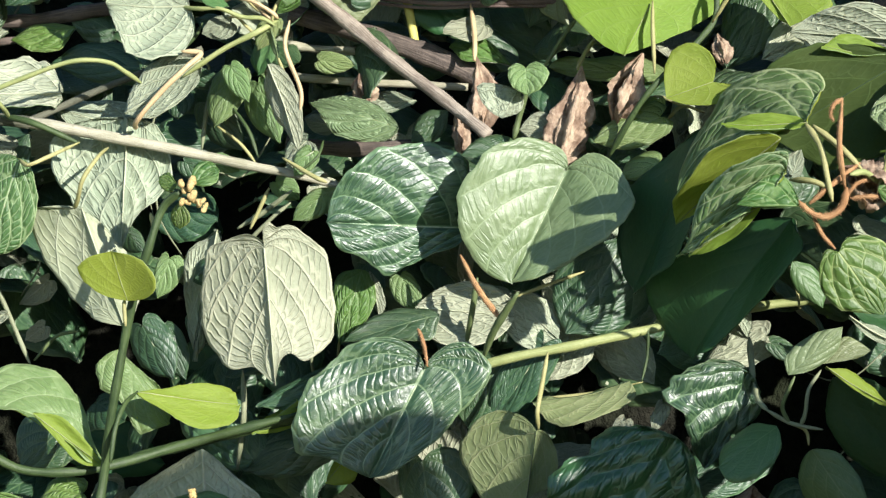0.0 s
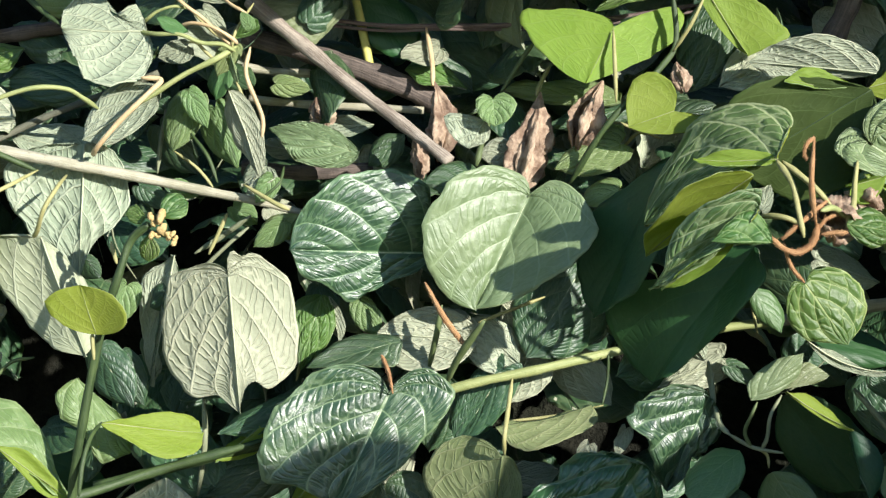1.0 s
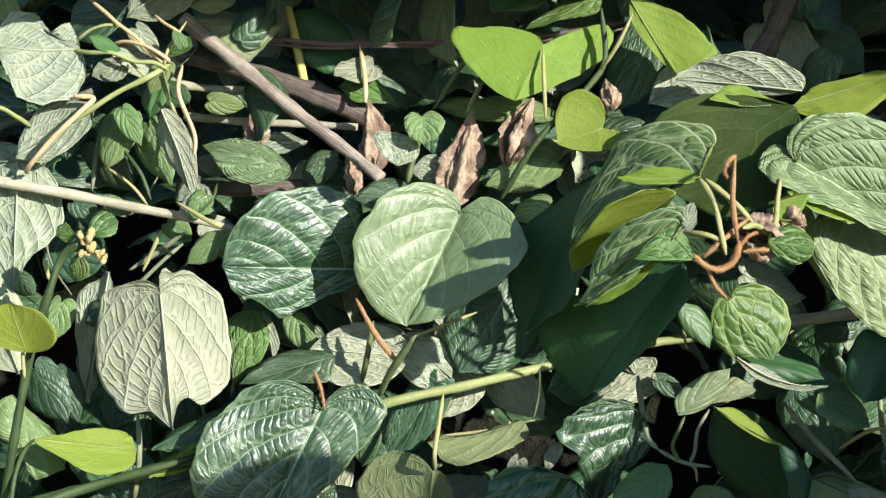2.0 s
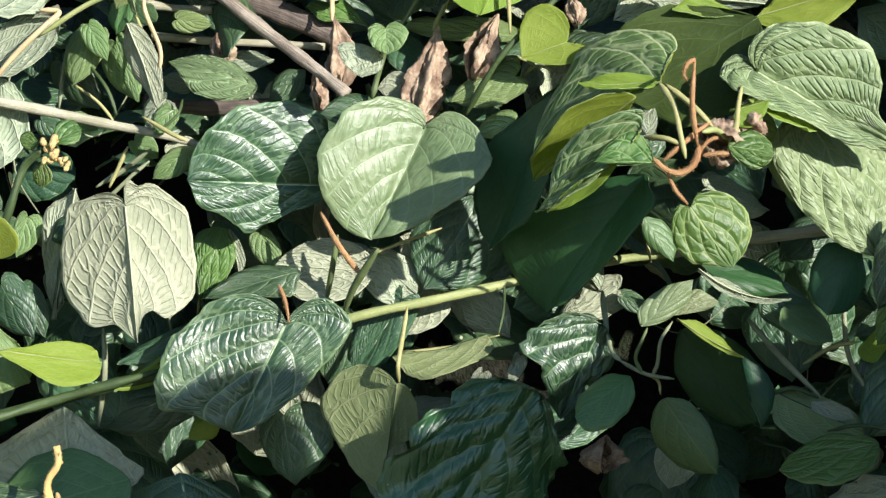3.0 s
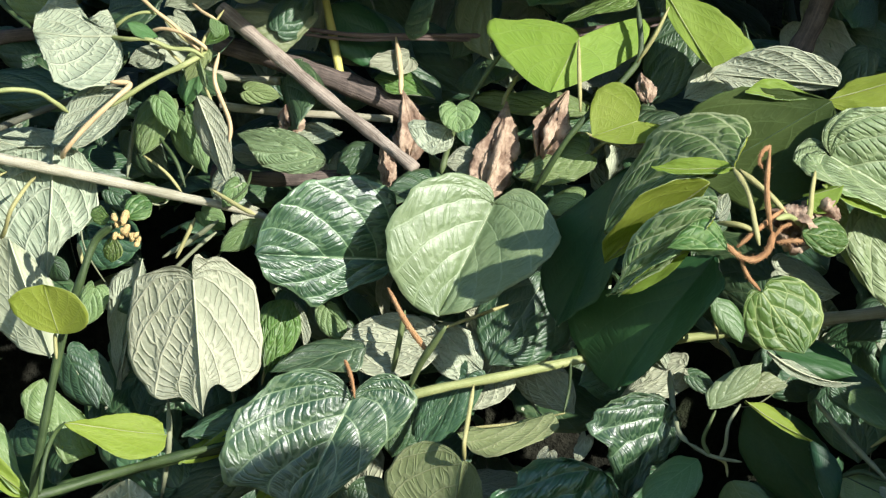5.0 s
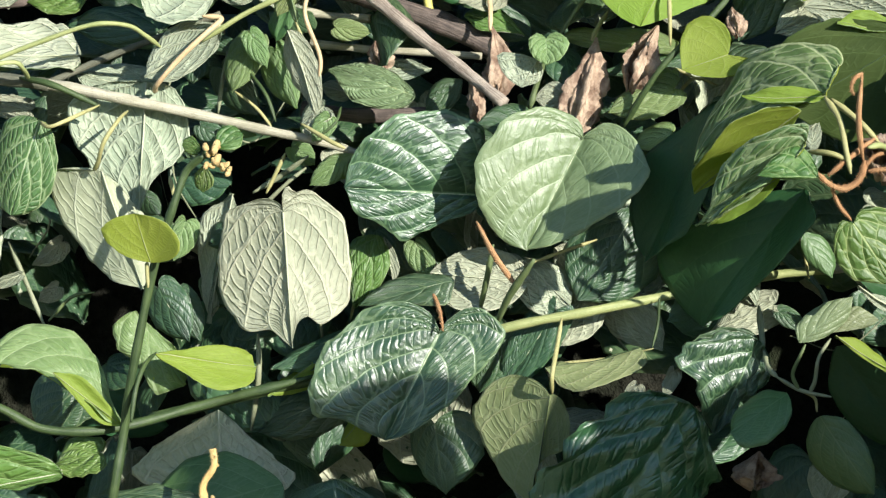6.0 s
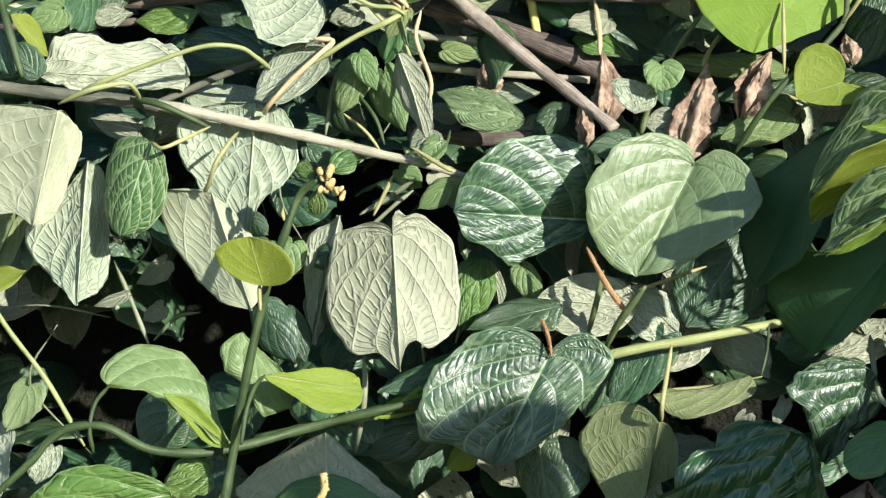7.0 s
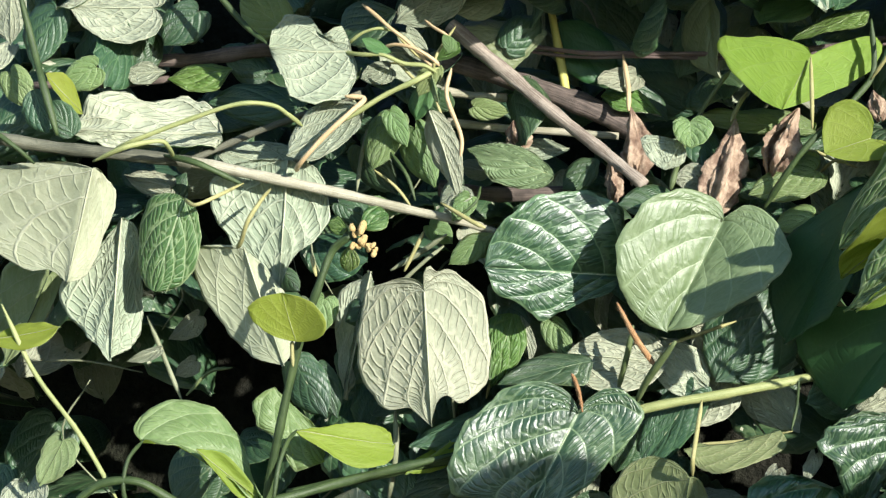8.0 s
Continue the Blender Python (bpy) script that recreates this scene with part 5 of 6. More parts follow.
stem(main, 'stem', [(0.157, 0.050, 1.310), (0.208, 0.050, 1.319), (0.265, 0.050, 1.326), (0.336, 0.055, 1.340)], 0.0040, 0.0052, M_bark)
stem(main, 'stem', [(-0.513, -0.060, 1.149), (-0.498, -0.060, 1.162), (-0.482, -0.060, 1.177), (-0.472, -0.060, 1.187), (-0.464, -0.060, 1.197), (-0.448, -0.060, 1.207), (-0.423, -0.060, 1.208), (-0.394, -0.050, 1.193), (-0.360, -0.040, 1.191), (-0.332, -0.020, 1.196), (-0.288, 0.000, 1.209), (-0.213, 0.010, 1.229)], 0.0024, 0.0036, M_green)
stem(main, 'stem', [(-0.081, 0.020, 1.269), (-0.071, 0.000, 1.289), (-0.053, -0.020, 1.314)], 0.0024, 0.0028, M_stem_dark)
stem(main, 'stem', [(-0.094, 0.030, 1.279), (-0.088, 0.010, 1.301), (-0.083, 0.000, 1.325)], 0.0024, 0.0020, M_stem_dark)
stem(main, 'stem', [(-0.065, -0.005, 1.295), (-0.071, -0.003, 1.302), (-0.082, -0.010, 1.318), (-0.095, 0.000, 1.341)], 0.0019, 0.0019, M_orange)
stem(main, 'stem', [(-0.133, 0.030, 1.299), (-0.127, 0.015, 1.290), (-0.121, 0.005, 1.277), (-0.118, -0.002, 1.263)], 0.0015, 0.0012, M_orange)
stem(main, 'petiole', [(-0.034, 0.000, 1.273), (-0.037, -0.010, 1.253), (-0.040, -0.020, 1.233), (-0.040, -0.010, 1.220)], 0.0016, 0.0016, M_petiole)
stem(main, 'petiole', [(-0.040, 0.040, 1.240), (-0.003, 0.040, 1.244), (0.031, 0.030, 1.252)], 0.0013, 0.0010, M_petiole)
stem(main, 'petiole', [(-0.058, 0.020, 1.312), (-0.034, 0.020, 1.321), (-0.010, 0.030, 1.330)], 0.0013, 0.0013, M_petiole)
stem(main, 'petiole', [(0.035, 0.030, 1.288), (0.034, 0.033, 1.270), (0.030, 0.030, 1.252)], 0.0013, 0.0010, M_green)
stem(main, 'petiole', [(-0.193, 0.060, 1.270), (-0.187, 0.050, 1.287), (-0.174, 0.050, 1.303)], 0.0013, 0.0010, M_petiole)
stem(main, 'stem', [(-0.257, 0.030, 1.260), (-0.256, 0.030, 1.229), (-0.263, 0.040, 1.188)], 0.0020, 0.0020, M_greystem)
stem(main, 'stem', [(-0.277, 0.060, 1.338), (-0.245, 0.050, 1.367), (-0.226, 0.050, 1.383)], 0.0016, 0.0016, M_greystem)
stem(shoot, 'stem', [(-0.363, -0.020, 1.047), (-0.351, -0.040, 1.105), (-0.341, -0.050, 1.154), (-0.335, -0.050, 1.193), (-0.327, -0.060, 1.233), (-0.312, -0.070, 1.300), (-0.296, -0.080, 1.345), (-0.287, -0.080, 1.370), (-0.274, -0.085, 1.381)], 0.0037, 0.0026, M_green)
stem(shoot, 'stem', [(-0.326, -0.066, 1.199), (-0.324, -0.062, 1.222), (-0.321, -0.050, 1.238), (-0.319, -0.026, 1.246)], 0.0019, 0.0014, M_green)
stem(shoot, 'petiole', [(-0.312, -0.080, 1.291), (-0.313, -0.080, 1.303), (-0.313, -0.080, 1.309)], 0.0016, 0.0013, M_petiole)
stem(shoot, 'petiole', [(-0.432, -0.058, 1.190), (-0.434, -0.062, 1.206), (-0.432, -0.058, 1.224), (-0.426, -0.042, 1.237)], 0.0017, 0.0013, M_green)
stem(shoot, 'stem', [(-0.444, -0.040, 1.193), (-0.474, -0.040, 1.240), (-0.505, -0.050, 1.283), (-0.531, -0.050, 1.331)], 0.0019, 0.0017, M_lime)
stem(hairy, 'stem', [(0.159, -0.130, 1.374), (0.155, -0.140, 1.400), (0.157, -0.140, 1.429)], 0.0018, 0.0015, M_orange)
stem(hairy, 'stem', [(0.157, -0.140, 1.429), (0.151, -0.150, 1.424), (0.149, -0.150, 1.418), (0.151, -0.150, 1.414)], 0.0012, 0.0007, M_orange)
stem(hairy, 'stem', [(0.160, -0.130, 1.375), (0.157, -0.130, 1.363), (0.148, -0.130, 1.357), (0.139, -0.130, 1.359), (0.130, -0.130, 1.367)], 0.0020, 0.0018, M_orange)
stem(hairy, 'stem', [(0.139, -0.130, 1.359), (0.145, -0.120, 1.347), (0.154, -0.110, 1.338)], 0.0015, 0.0012, M_orange)
stem(hairy, 'petiole', [(0.136, -0.120, 1.416), (0.144, -0.130, 1.401), (0.148, -0.132, 1.381), (0.151, -0.132, 1.366)], 0.0022, 0.0016, M_petiole)
stem(hairy, 'petiole', [(0.141, -0.110, 1.416), (0.158, -0.120, 1.400), (0.170, -0.120, 1.387)], 0.0022, 0.0019, M_petiole)
stem(hairy, 'petiole', [(0.126, -0.120, 1.381), (0.139, -0.130, 1.379), (0.151, -0.130, 1.374)], 0.0022, 0.0016, M_petiole)
stem(hairy, 'stem', [(0.137, -0.130, 1.365), (0.151, -0.130, 1.377), (0.169, -0.120, 1.391)], 0.0018, 0.0015, M_orange)
stem(hairy, 'stem', [(0.162, -0.130, 1.368), (0.171, -0.130, 1.369), (0.179, -0.130, 1.369)], 0.0015, 0.0012, M_orange)
stem(hairy, 'petiole', [(0.180, -0.118, 1.372), (0.186, -0.110, 1.388), (0.189, -0.100, 1.403), (0.193, -0.088, 1.417)], 0.0022, 0.0016, M_petiole)
stem(hairy, 'stem', [(0.182, -0.110, 1.379), (0.172, -0.120, 1.385), (0.162, -0.130, 1.383)], 0.0022, 0.0019, M_lime)
stem(hairy, 'stem', [(0.157, -0.120, 1.365), (0.167, -0.120, 1.378), (0.180, -0.110, 1.382)], 0.0012, 0.0010, M_orange)
stem(top, 'stem', [(0.008, 0.020, 1.410), (0.025, 0.005, 1.437), (0.041, 0.000, 1.458), (0.073, 0.006, 1.491), (0.084, 0.008, 1.510), (0.082, 0.008, 1.546)], 0.0024, 0.0020, M_green)
stem(top, 'petiole', [(0.041, 0.000, 1.466), (0.040, -0.004, 1.496), (0.040, 0.008, 1.518)], 0.0016, 0.0013, M_petiole)
stem(top, 'stem', [(-0.058, 0.010, 1.423), (-0.054, 0.010, 1.439), (-0.047, 0.000, 1.459)], 0.0024, 0.0020, M_stem_dark)
stem(top, 'stem', [(-0.040, 0.060, 1.481), (-0.025, 0.060, 1.504), (-0.015, 0.060, 1.518)], 0.0020, 0.0016, M_stem_dark)
stem(top, 'petiole', [(0.081, 0.000, 1.501), (0.093, -0.010, 1.519), (0.103, -0.010, 1.539)], 0.0016, 0.0013, M_petiole)
stem(top, 'petiole', [(0.031, 0.050, 1.454), (0.045, 0.040, 1.455), (0.064, 0.040, 1.446)], 0.0013, 0.0010, M_petiole)
stem(top, 'petiole', [(0.047, 0.050, 1.437), (0.060, 0.040, 1.448), (0.076, 0.040, 1.443)], 0.0013, 0.0010, M_petiole)
stem(top, 'stem', [(-0.157, 0.090, 1.594), (-0.147, 0.090, 1.546), (-0.139, 0.090, 1.504)], 0.0028, 0.0036, M_yellowstem)
stem(woody, 'stem', [(-0.569, -0.030, 1.456), (-0.544, -0.030, 1.452), (-0.504, -0.020, 1.447), (-0.443, -0.010, 1.442), (-0.408, 0.000, 1.439)], 0.0048, 0.0048, M_darkbark)
stem(woody, 'stem', [(-0.414, 0.000, 1.440), (-0.369, 0.000, 1.432), (-0.299, 0.010, 1.418), (-0.242, 0.020, 1.406), (-0.217, 0.020, 1.401), (-0.184, 0.030, 1.392)], 0.0046, 0.0028, M_bark)
stem(woody, 'stem', [(-0.549, -0.040, 1.459), (-0.527, -0.040, 1.444), (-0.517, -0.030, 1.434)], 0.0020, 0.0016, M_green)
stem(woody, 'stem', [(-0.426, -0.010, 1.443), (-0.398, -0.020, 1.436), (-0.367, -0.010, 1.422)], 0.0024, 0.0024, M_green)
stem(woody, 'stem', [(-0.412, 0.010, 1.441), (-0.404, 0.020, 1.447), (-0.368, 0.030, 1.465), (-0.321, 0.030, 1.482), (-0.288, 0.030, 1.495)], 0.0028, 0.0024, M_darkbark)
stem(woody, 'stem', [(-0.470, -0.040, 1.435), (-0.444, -0.050, 1.444), (-0.422, -0.040, 1.450), (-0.417, -0.030, 1.446), (-0.419, -0.010, 1.441)], 0.0019, 0.0016, M_lime)
stem(woody, 'stem', [(-0.465, -0.015, 1.444), (-0.444, -0.030, 1.451), (-0.405, -0.030, 1.466), (-0.368, -0.030, 1.478), (-0.345, -0.020, 1.479), (-0.334, -0.010, 1.473), (-0.327, 0.008, 1.467)], 0.0019, 0.0016, M_lime)
stem(woody, 'petiole', [(-0.367, -0.022, 1.375), (-0.362, -0.030, 1.380), (-0.355, -0.040, 1.394), (-0.347, -0.030, 1.411), (-0.346, -0.010, 1.419)], 0.0019, 0.0013, M_petiole)
stem(woody, 'petiole', [(-0.331, 0.008, 1.434), (-0.324, -0.015, 1.437), (-0.307, -0.020, 1.455), (-0.287, -0.020, 1.474), (-0.279, -0.010, 1.485), (-0.293, -0.010, 1.487)], 0.0019, 0.0019, M_pink)
stem(woody, 'stem', [(-0.295, 0.000, 1.470), (-0.266, 0.000, 1.489), (-0.241, 0.000, 1.501), (-0.228, 0.010, 1.511)], 0.0019, 0.0022, M_lime)
stem(woody, 'stem', [(-0.301, 0.012, 1.523), (-0.283, 0.000, 1.519), (-0.267, -0.004, 1.518), (-0.251, -0.002, 1.512), (-0.237, 0.000, 1.511), (-0.228, 0.004, 1.506)], 0.0016, 0.0015, M_lime)
stem(woody, 'petiole', [(-0.270, 0.012, 1.526), (-0.258, 0.004, 1.527), (-0.243, 0.000, 1.523), (-0.231, 0.004, 1.516), (-0.227, 0.008, 1.512)], 0.0013, 0.0015, M_pink)
stem(woody, 'petiole', [(-0.287, 0.020, 1.560), (-0.274, 0.012, 1.549), (-0.264, 0.008, 1.540), (-0.251, 0.006, 1.530), (-0.237, 0.006, 1.516), (-0.230, 0.008, 1.510)], 0.0014, 0.0014, M_pink)
stem(woody, 'petiole', [(-0.240, 0.020, 1.548), (-0.232, 0.012, 1.541), (-0.224, 0.008, 1.536), (-0.219, 0.014, 1.532)], 0.0012, 0.0012, M_pink)
stem(woody, 'stem', [(-0.299, 0.020, 1.528), (-0.292, 0.012, 1.532), (-0.284, 0.010, 1.537), (-0.273, 0.010, 1.540), (-0.264, 0.014, 1.539)], 0.0014, 0.0011, M_lime)
stem(woody, 'petiole', [(-0.264, 0.010, 1.514), (-0.256, 0.004, 1.513), (-0.250, 0.006, 1.507), (-0.242, 0.010, 1.499)], 0.0010, 0.0012, M_petiole)
stem(woody, 'stem', [(-0.231, 0.006, 1.509), (-0.229, 0.006, 1.519), (-0.224, 0.012, 1.530), (-0.217, 0.020, 1.543)], 0.0013, 0.0010, M_petiole)
stem(woody, 'stem', [(-0.260, 0.012, 1.536), (-0.245, 0.012, 1.521), (-0.238, 0.012, 1.517)], 0.0010, 0.0010, M_petiole)
stem(woody, 'petiole', [(-0.217, 0.000, 1.509), (-0.220, 0.000, 1.489), (-0.209, 0.000, 1.460), (-0.209, 0.000, 1.444)], 0.0016, 0.0016, M_pink)
stem(woody, 'petiole', [(-0.404, -0.031, 1.409), (-0.393, -0.045, 1.404), (-0.380, -0.040, 1.410), (-0.364, -0.020, 1.422)], 0.0016, 0.0013, M_petiole)
stem(woody, 'petiole', [(-0.315, -0.010, 1.372), (-0.313, -0.010, 1.364), (-0.311, -0.010, 1.356)], 0.0016, 0.0016, M_petiole)
stem(woody, 'stem', [(-0.542, -0.010, 1.571), (-0.527, -0.010, 1.520), (-0.516, -0.020, 1.493), (-0.504, -0.020, 1.456)], 0.0024, 0.0032, M_green)
stem(woody, 'stem', [(-0.408, 0.020, 1.581), (-0.377, 0.020, 1.546), (-0.355, 0.010, 1.528)], 0.0024, 0.0020, M_green)
stem(woody, 'petiole', [(-0.224, 0.010, 1.412), (-0.202, 0.000, 1.399), (-0.190, 0.000, 1.393)], 0.0016, 0.0016, M_petiole)
stem(woody, 'stem', [(-0.284, 0.050, 1.479), (-0.290, 0.050, 1.449), (-0.293, 0.050, 1.423)], 0.0016, 0.0016, M_greystem)
stem(woody, 'stem', [(-0.266, 0.050, 1.364), (-0.245, 0.050, 1.377), (-0.223, 0.040, 1.391)], 0.0020, 0.0020, M_greystem)
stem(woody, 'petiole', [(-0.254, 0.040, 1.363), (-0.246, 0.040, 1.380), (-0.240, 0.040, 1.393)], 0.0016, 0.0016, M_petiole)
stem(woody, 'stem', [(-0.455, 0.060, 1.327), (-0.439, 0.060, 1.292), (-0.426, 0.060, 1.263)], 0.0020, 0.0016, M_greystem)
stem(woody, 'stem', [(-0.420, 0.050, 1.267), (-0.403, 0.050, 1.285), (-0.385, 0.050, 1.289)], 0.0016, 0.0012, M_stem_dark)
stem(sprig, 'petiole', [(0.107, 0.000, 1.252), (0.110, -0.010, 1.240), (0.115, -0.020, 1.234)], 0.0019, 0.0018, M_greystem)
stem(sprig, 'stem', [(0.105, 0.020, 1.283), (0.106, 0.010, 1.267), (0.107, 0.000, 1.251)], 0.0024, 0.0020, M_greystem)
stem(sprig, 'petiole', [(0.130, -0.020, 1.225), (0.125, -0.024, 1.236), (0.129, -0.030, 1.248), (0.133, -0.030, 1.257)], 0.0014, 0.0012, M_stem_dark)
stem(sprig, 'petiole', [(0.137, -0.020, 1.224), (0.140, -0.025, 1.232), (0.142, -0.030, 1.248), (0.151, -0.020, 1.261)], 0.0015, 0.0012, M_greystem)
stem(sprig, 'petiole', [(0.115, -0.020, 1.234), (0.129, -0.020, 1.226), (0.140, -0.020, 1.223), (0.152, -0.018, 1.221)], 0.0017, 0.0010, M_greystem)
stem(sprig, 'petiole', [(0.129, -0.020, 1.226), (0.141, -0.010, 1.220), (0.143, -0.010, 1.210)], 0.0013, 0.0010, M_petiole)
stem(sprig, 'stem', [(0.211, 0.040, 1.262), (0.233, 0.030, 1.234), (0.260, 0.020, 1.205)], 0.0024, 0.0020, M_greystem)
stem(sprig, 'stem', [(0.278, 0.030, 1.282), (0.282, 0.030, 1.233), (0.301, 0.030, 1.201), (0.313, 0.030, 1.184)], 0.0020, 0.0016, M_greystem)
stem(sprig, 'petiole', [(0.249, 0.030, 1.229), (0.270, 0.030, 1.241), (0.288, 0.020, 1.245)], 0.0016, 0.0013, M_petiole)
stem(sprig, 'stem', [(0.224, 0.020, 1.208), (0.240, 0.020, 1.212), (0.258, 0.020, 1.205)], 0.0020, 0.0016, M_green)
stem(sprig, 'stem', [(0.262, 0.010, 1.182), (0.286, 0.010, 1.186), (0.319, 0.000, 1.180)], 0.0016, 0.0012, M_green)
stem(sprig, 'petiole', [(0.140, 0.020, 1.303), (0.137, 0.030, 1.324), (0.131, 0.030, 1.340)], 0.0013, 0.0010, M_petiole)
leaf(top, (-0.099, 0.150, 1.533), (-0.036, 0.140, 1.496), (-0.041, 0.140, 1.536), (-0.094, 0.160, 1.503), 'mature')
leaf(top, (-0.187, 0.130, 1.512), (-0.115, 0.130, 1.490), (-0.157, 0.140, 1.527), (-0.151, 0.130, 1.476), 'mature')
leaf(top, (-0.124, 0.180, 1.603), (-0.091, 0.180, 1.556), (-0.078, 0.180, 1.584), (-0.138, 0.190, 1.577), 'mature')
leaf(woody, (-0.380, 0.060, 1.315), (-0.357, 0.060, 1.328), (-0.365, 0.060, 1.318), (-0.371, 0.060, 1.326), 'mature', look_of="pale", wave=2)
leaf(woody, (-0.419, 0.070, 1.293), (-0.434, 0.070, 1.282), (-0.430, 0.070, 1.293), (-0.421, 0.070, 1.281), 'mature', look_of="pale", wave=2)
leaf(woody, (-0.440, 0.040, 1.301), (-0.464, 0.040, 1.292), (-0.453, 0.040, 1.300), (-0.451, 0.040, 1.291), 'mature', look_of="pale", wave=2)
leaf(woody, (-0.423, 0.090, 1.328), (-0.445, 0.090, 1.310), (-0.439, 0.090, 1.323), (-0.427, 0.090, 1.310), 'mature', look_of="pale", wave=2)
leaf(woody, (-0.512, 0.040, 1.231), (-0.529, 0.040, 1.197), (-0.530, 0.040, 1.222), (-0.507, 0.040, 1.206), 'mature', look_of="olive", olive=1, wave=2.5)
leaf(woody, (-0.277, 0.030, 1.413), (-0.260, 0.030, 1.405), (-0.265, 0.030, 1.415), (-0.273, 0.030, 1.404), 'young')
leaf(woody, (-0.308, 0.050, 1.483), (-0.269, 0.050, 1.470), (-0.291, 0.050, 1.483), (-0.290, 0.050, 1.466), 'mature')
leaf(woody, (-0.206, 0.060, 1.489), (-0.180, 0.060, 1.485), (-0.193, 0.060, 1.495), (-0.193, 0.060, 1.478), 'young')
leaf(woody, (-0.237, 0.050, 1.398), (-0.220, 0.050, 1.385), (-0.220, 0.050, 1.398), (-0.233, 0.050, 1.385), 'young')
leaf(main, (-0.144, 0.050, 1.328), (-0.132, 0.050, 1.303), (-0.128, 0.050, 1.315), (-0.151, 0.050, 1.315), 'young')
leaf(main, (0.019, 0.000, 1.226), (0.009, 0.000, 1.208), (0.009, 0.000, 1.220), (0.021, 0.000, 1.214), 'mature', look_of="pale", wave=3)
leaf(main, (0.045, 0.000, 1.237), (0.038, 0.000, 1.218), (0.037, 0.000, 1.230), (0.047, 0.000, 1.224), 'mature', look_of="pale", wave=3)
stem(woody, 'petiole', [(-0.231, 0.020, 1.490), (-0.224, 0.020, 1.467), (-0.230, 0.020, 1.442)], 0.0012, 0.0012, M_petiole)
stem(woody, 'petiole', [(-0.279, 0.040, 1.439), (-0.262, 0.040, 1.426), (-0.249, 0.040, 1.410)], 0.0012, 0.0012, M_petiole)
stem(woody, 'stem', [(-0.321, 0.030, 1.480), (-0.296, 0.030, 1.501), (-0.288, 0.030, 1.514)], 0.0016, 0.0012, M_green)
stem(woody, 'stem', [(-0.265, 0.030, 1.451), (-0.251, 0.020, 1.433), (-0.244, 0.020, 1.414)], 0.0016, 0.0012, M_green)
stem(woody, 'stem', [(-0.215, 0.010, 1.399), (-0.199, 0.010, 1.412), (-0.196, 0.020, 1.425)], 0.0012, 0.0012, M_green)
leaf(woody, (-0.230, 0.010, 1.511), (-0.242, 0.010, 1.490), (-0.228, 0.010, 1.499), (-0.245, 0.010, 1.503), 'young')
leaf(woody, (-0.217, 0.000, 1.522), (-0.223, 0.000, 1.534), (-0.225, 0.000, 1.528), (-0.215, 0.000, 1.530), 'young')
leaf(woody, (-0.253, 0.020, 1.538), (-0.236, 0.020, 1.517), (-0.253, 0.020, 1.523), (-0.238, 0.020, 1.531), 'mature', look_of="pale")
leaf(woody, (-0.264, 0.020, 1.479), (-0.251, 0.020, 1.454), (-0.249, 0.020, 1.469), (-0.266, 0.020, 1.464), 'young')
leaf(woody, (-0.203, 0.010, 1.416), (-0.215, 0.010, 1.399), (-0.201, 0.010, 1.404), (-0.216, 0.010, 1.412), 'young')
leaf(woody, (-0.306, 0.050, 1.414), (-0.284, 0.050, 1.397), (-0.289, 0.050, 1.412), (-0.304, 0.050, 1.401), 'mature')
leaf(main, (-0.312, 0.030, 1.341), (-0.320, 0.030, 1.313), (-0.303, 0.030, 1.325), (-0.324, 0.030, 1.329), 'young')
leaf(main, (-0.319, 0.040, 1.288), (-0.302, 0.040, 1.254), (-0.298, 0.040, 1.275), (-0.323, 0.040, 1.267), 'mature')
leaf(main, (-0.197, 0.020, 1.385), (-0.218, 0.020, 1.368), (-0.199, 0.020, 1.370), (-0.214, 0.020, 1.381), 'young')
leaf(sprig, (0.121, 0.040, 1.279), (0.141, 0.040, 1.267), (0.135, 0.040, 1.279), (0.127, 0.040, 1.267), 'mature')
leaf(sprig, (0.308, 0.020, 1.265), (0.284, 0.020, 1.249), (0.304, 0.020, 1.249), (0.290, 0.020, 1.261), 'mature')
leaf(woody, (-0.353, 0.040, 1.548), (-0.384, 0.040, 1.569), (-0.382, 0.040, 1.548), (-0.356, 0.040, 1.572), 'young')
leaf(woody, (-0.422, 0.060, 1.562), (-0.448, 0.060, 1.536), (-0.421, 0.060, 1.540), (-0.451, 0.060, 1.558), 'mature')
leaf(woody, (-0.492, 0.030, 1.514), (-0.518, 0.030, 1.501), (-0.500, 0.030, 1.494), (-0.510, 0.030, 1.518), 'young')
leaf(woody, (-0.555, 0.020, 1.508), (-0.536, 0.020, 1.482), (-0.537, 0.020, 1.501), (-0.559, 0.020, 1.491), 'young')
leaf(woody, (-0.498, 0.000, 1.458), (-0.516, 0.000, 1.484), (-0.516, 0.000, 1.465), (-0.497, 0.000, 1.477), 'mature', lobe=.2)


# ---------------------------------------------------------------- dead wood and dry leaves
def dead_stick(name, label, pts, r0, r1, material, lumps=0.08):
    root = thing(name, label, "stick", "dead wood in the thicket")
    stem(root, "wood", pts, r0, r1, material, lumps, "", 14)
    return root


dead_stick("dead_branch", "weathered grey dead branch lying across the vines", [(-0.225, 0.050, 1.550), (-0.183, 0.050, 1.515), (-0.150, 0.040, 1.486), (-0.108, 0.030, 1.453), (-0.077, 0.020, 1.427)], 0.0056, 0.0043, M_deadwood)
dead_stick("dead_branch", "dark rotten branch behind the grey one", [(-0.233, 0.080, 1.528), (-0.178, 0.080, 1.512), (-0.127, 0.080, 1.494), (-0.082, 0.090, 1.473)], 0.0070, 0.0090, M_darkwood)
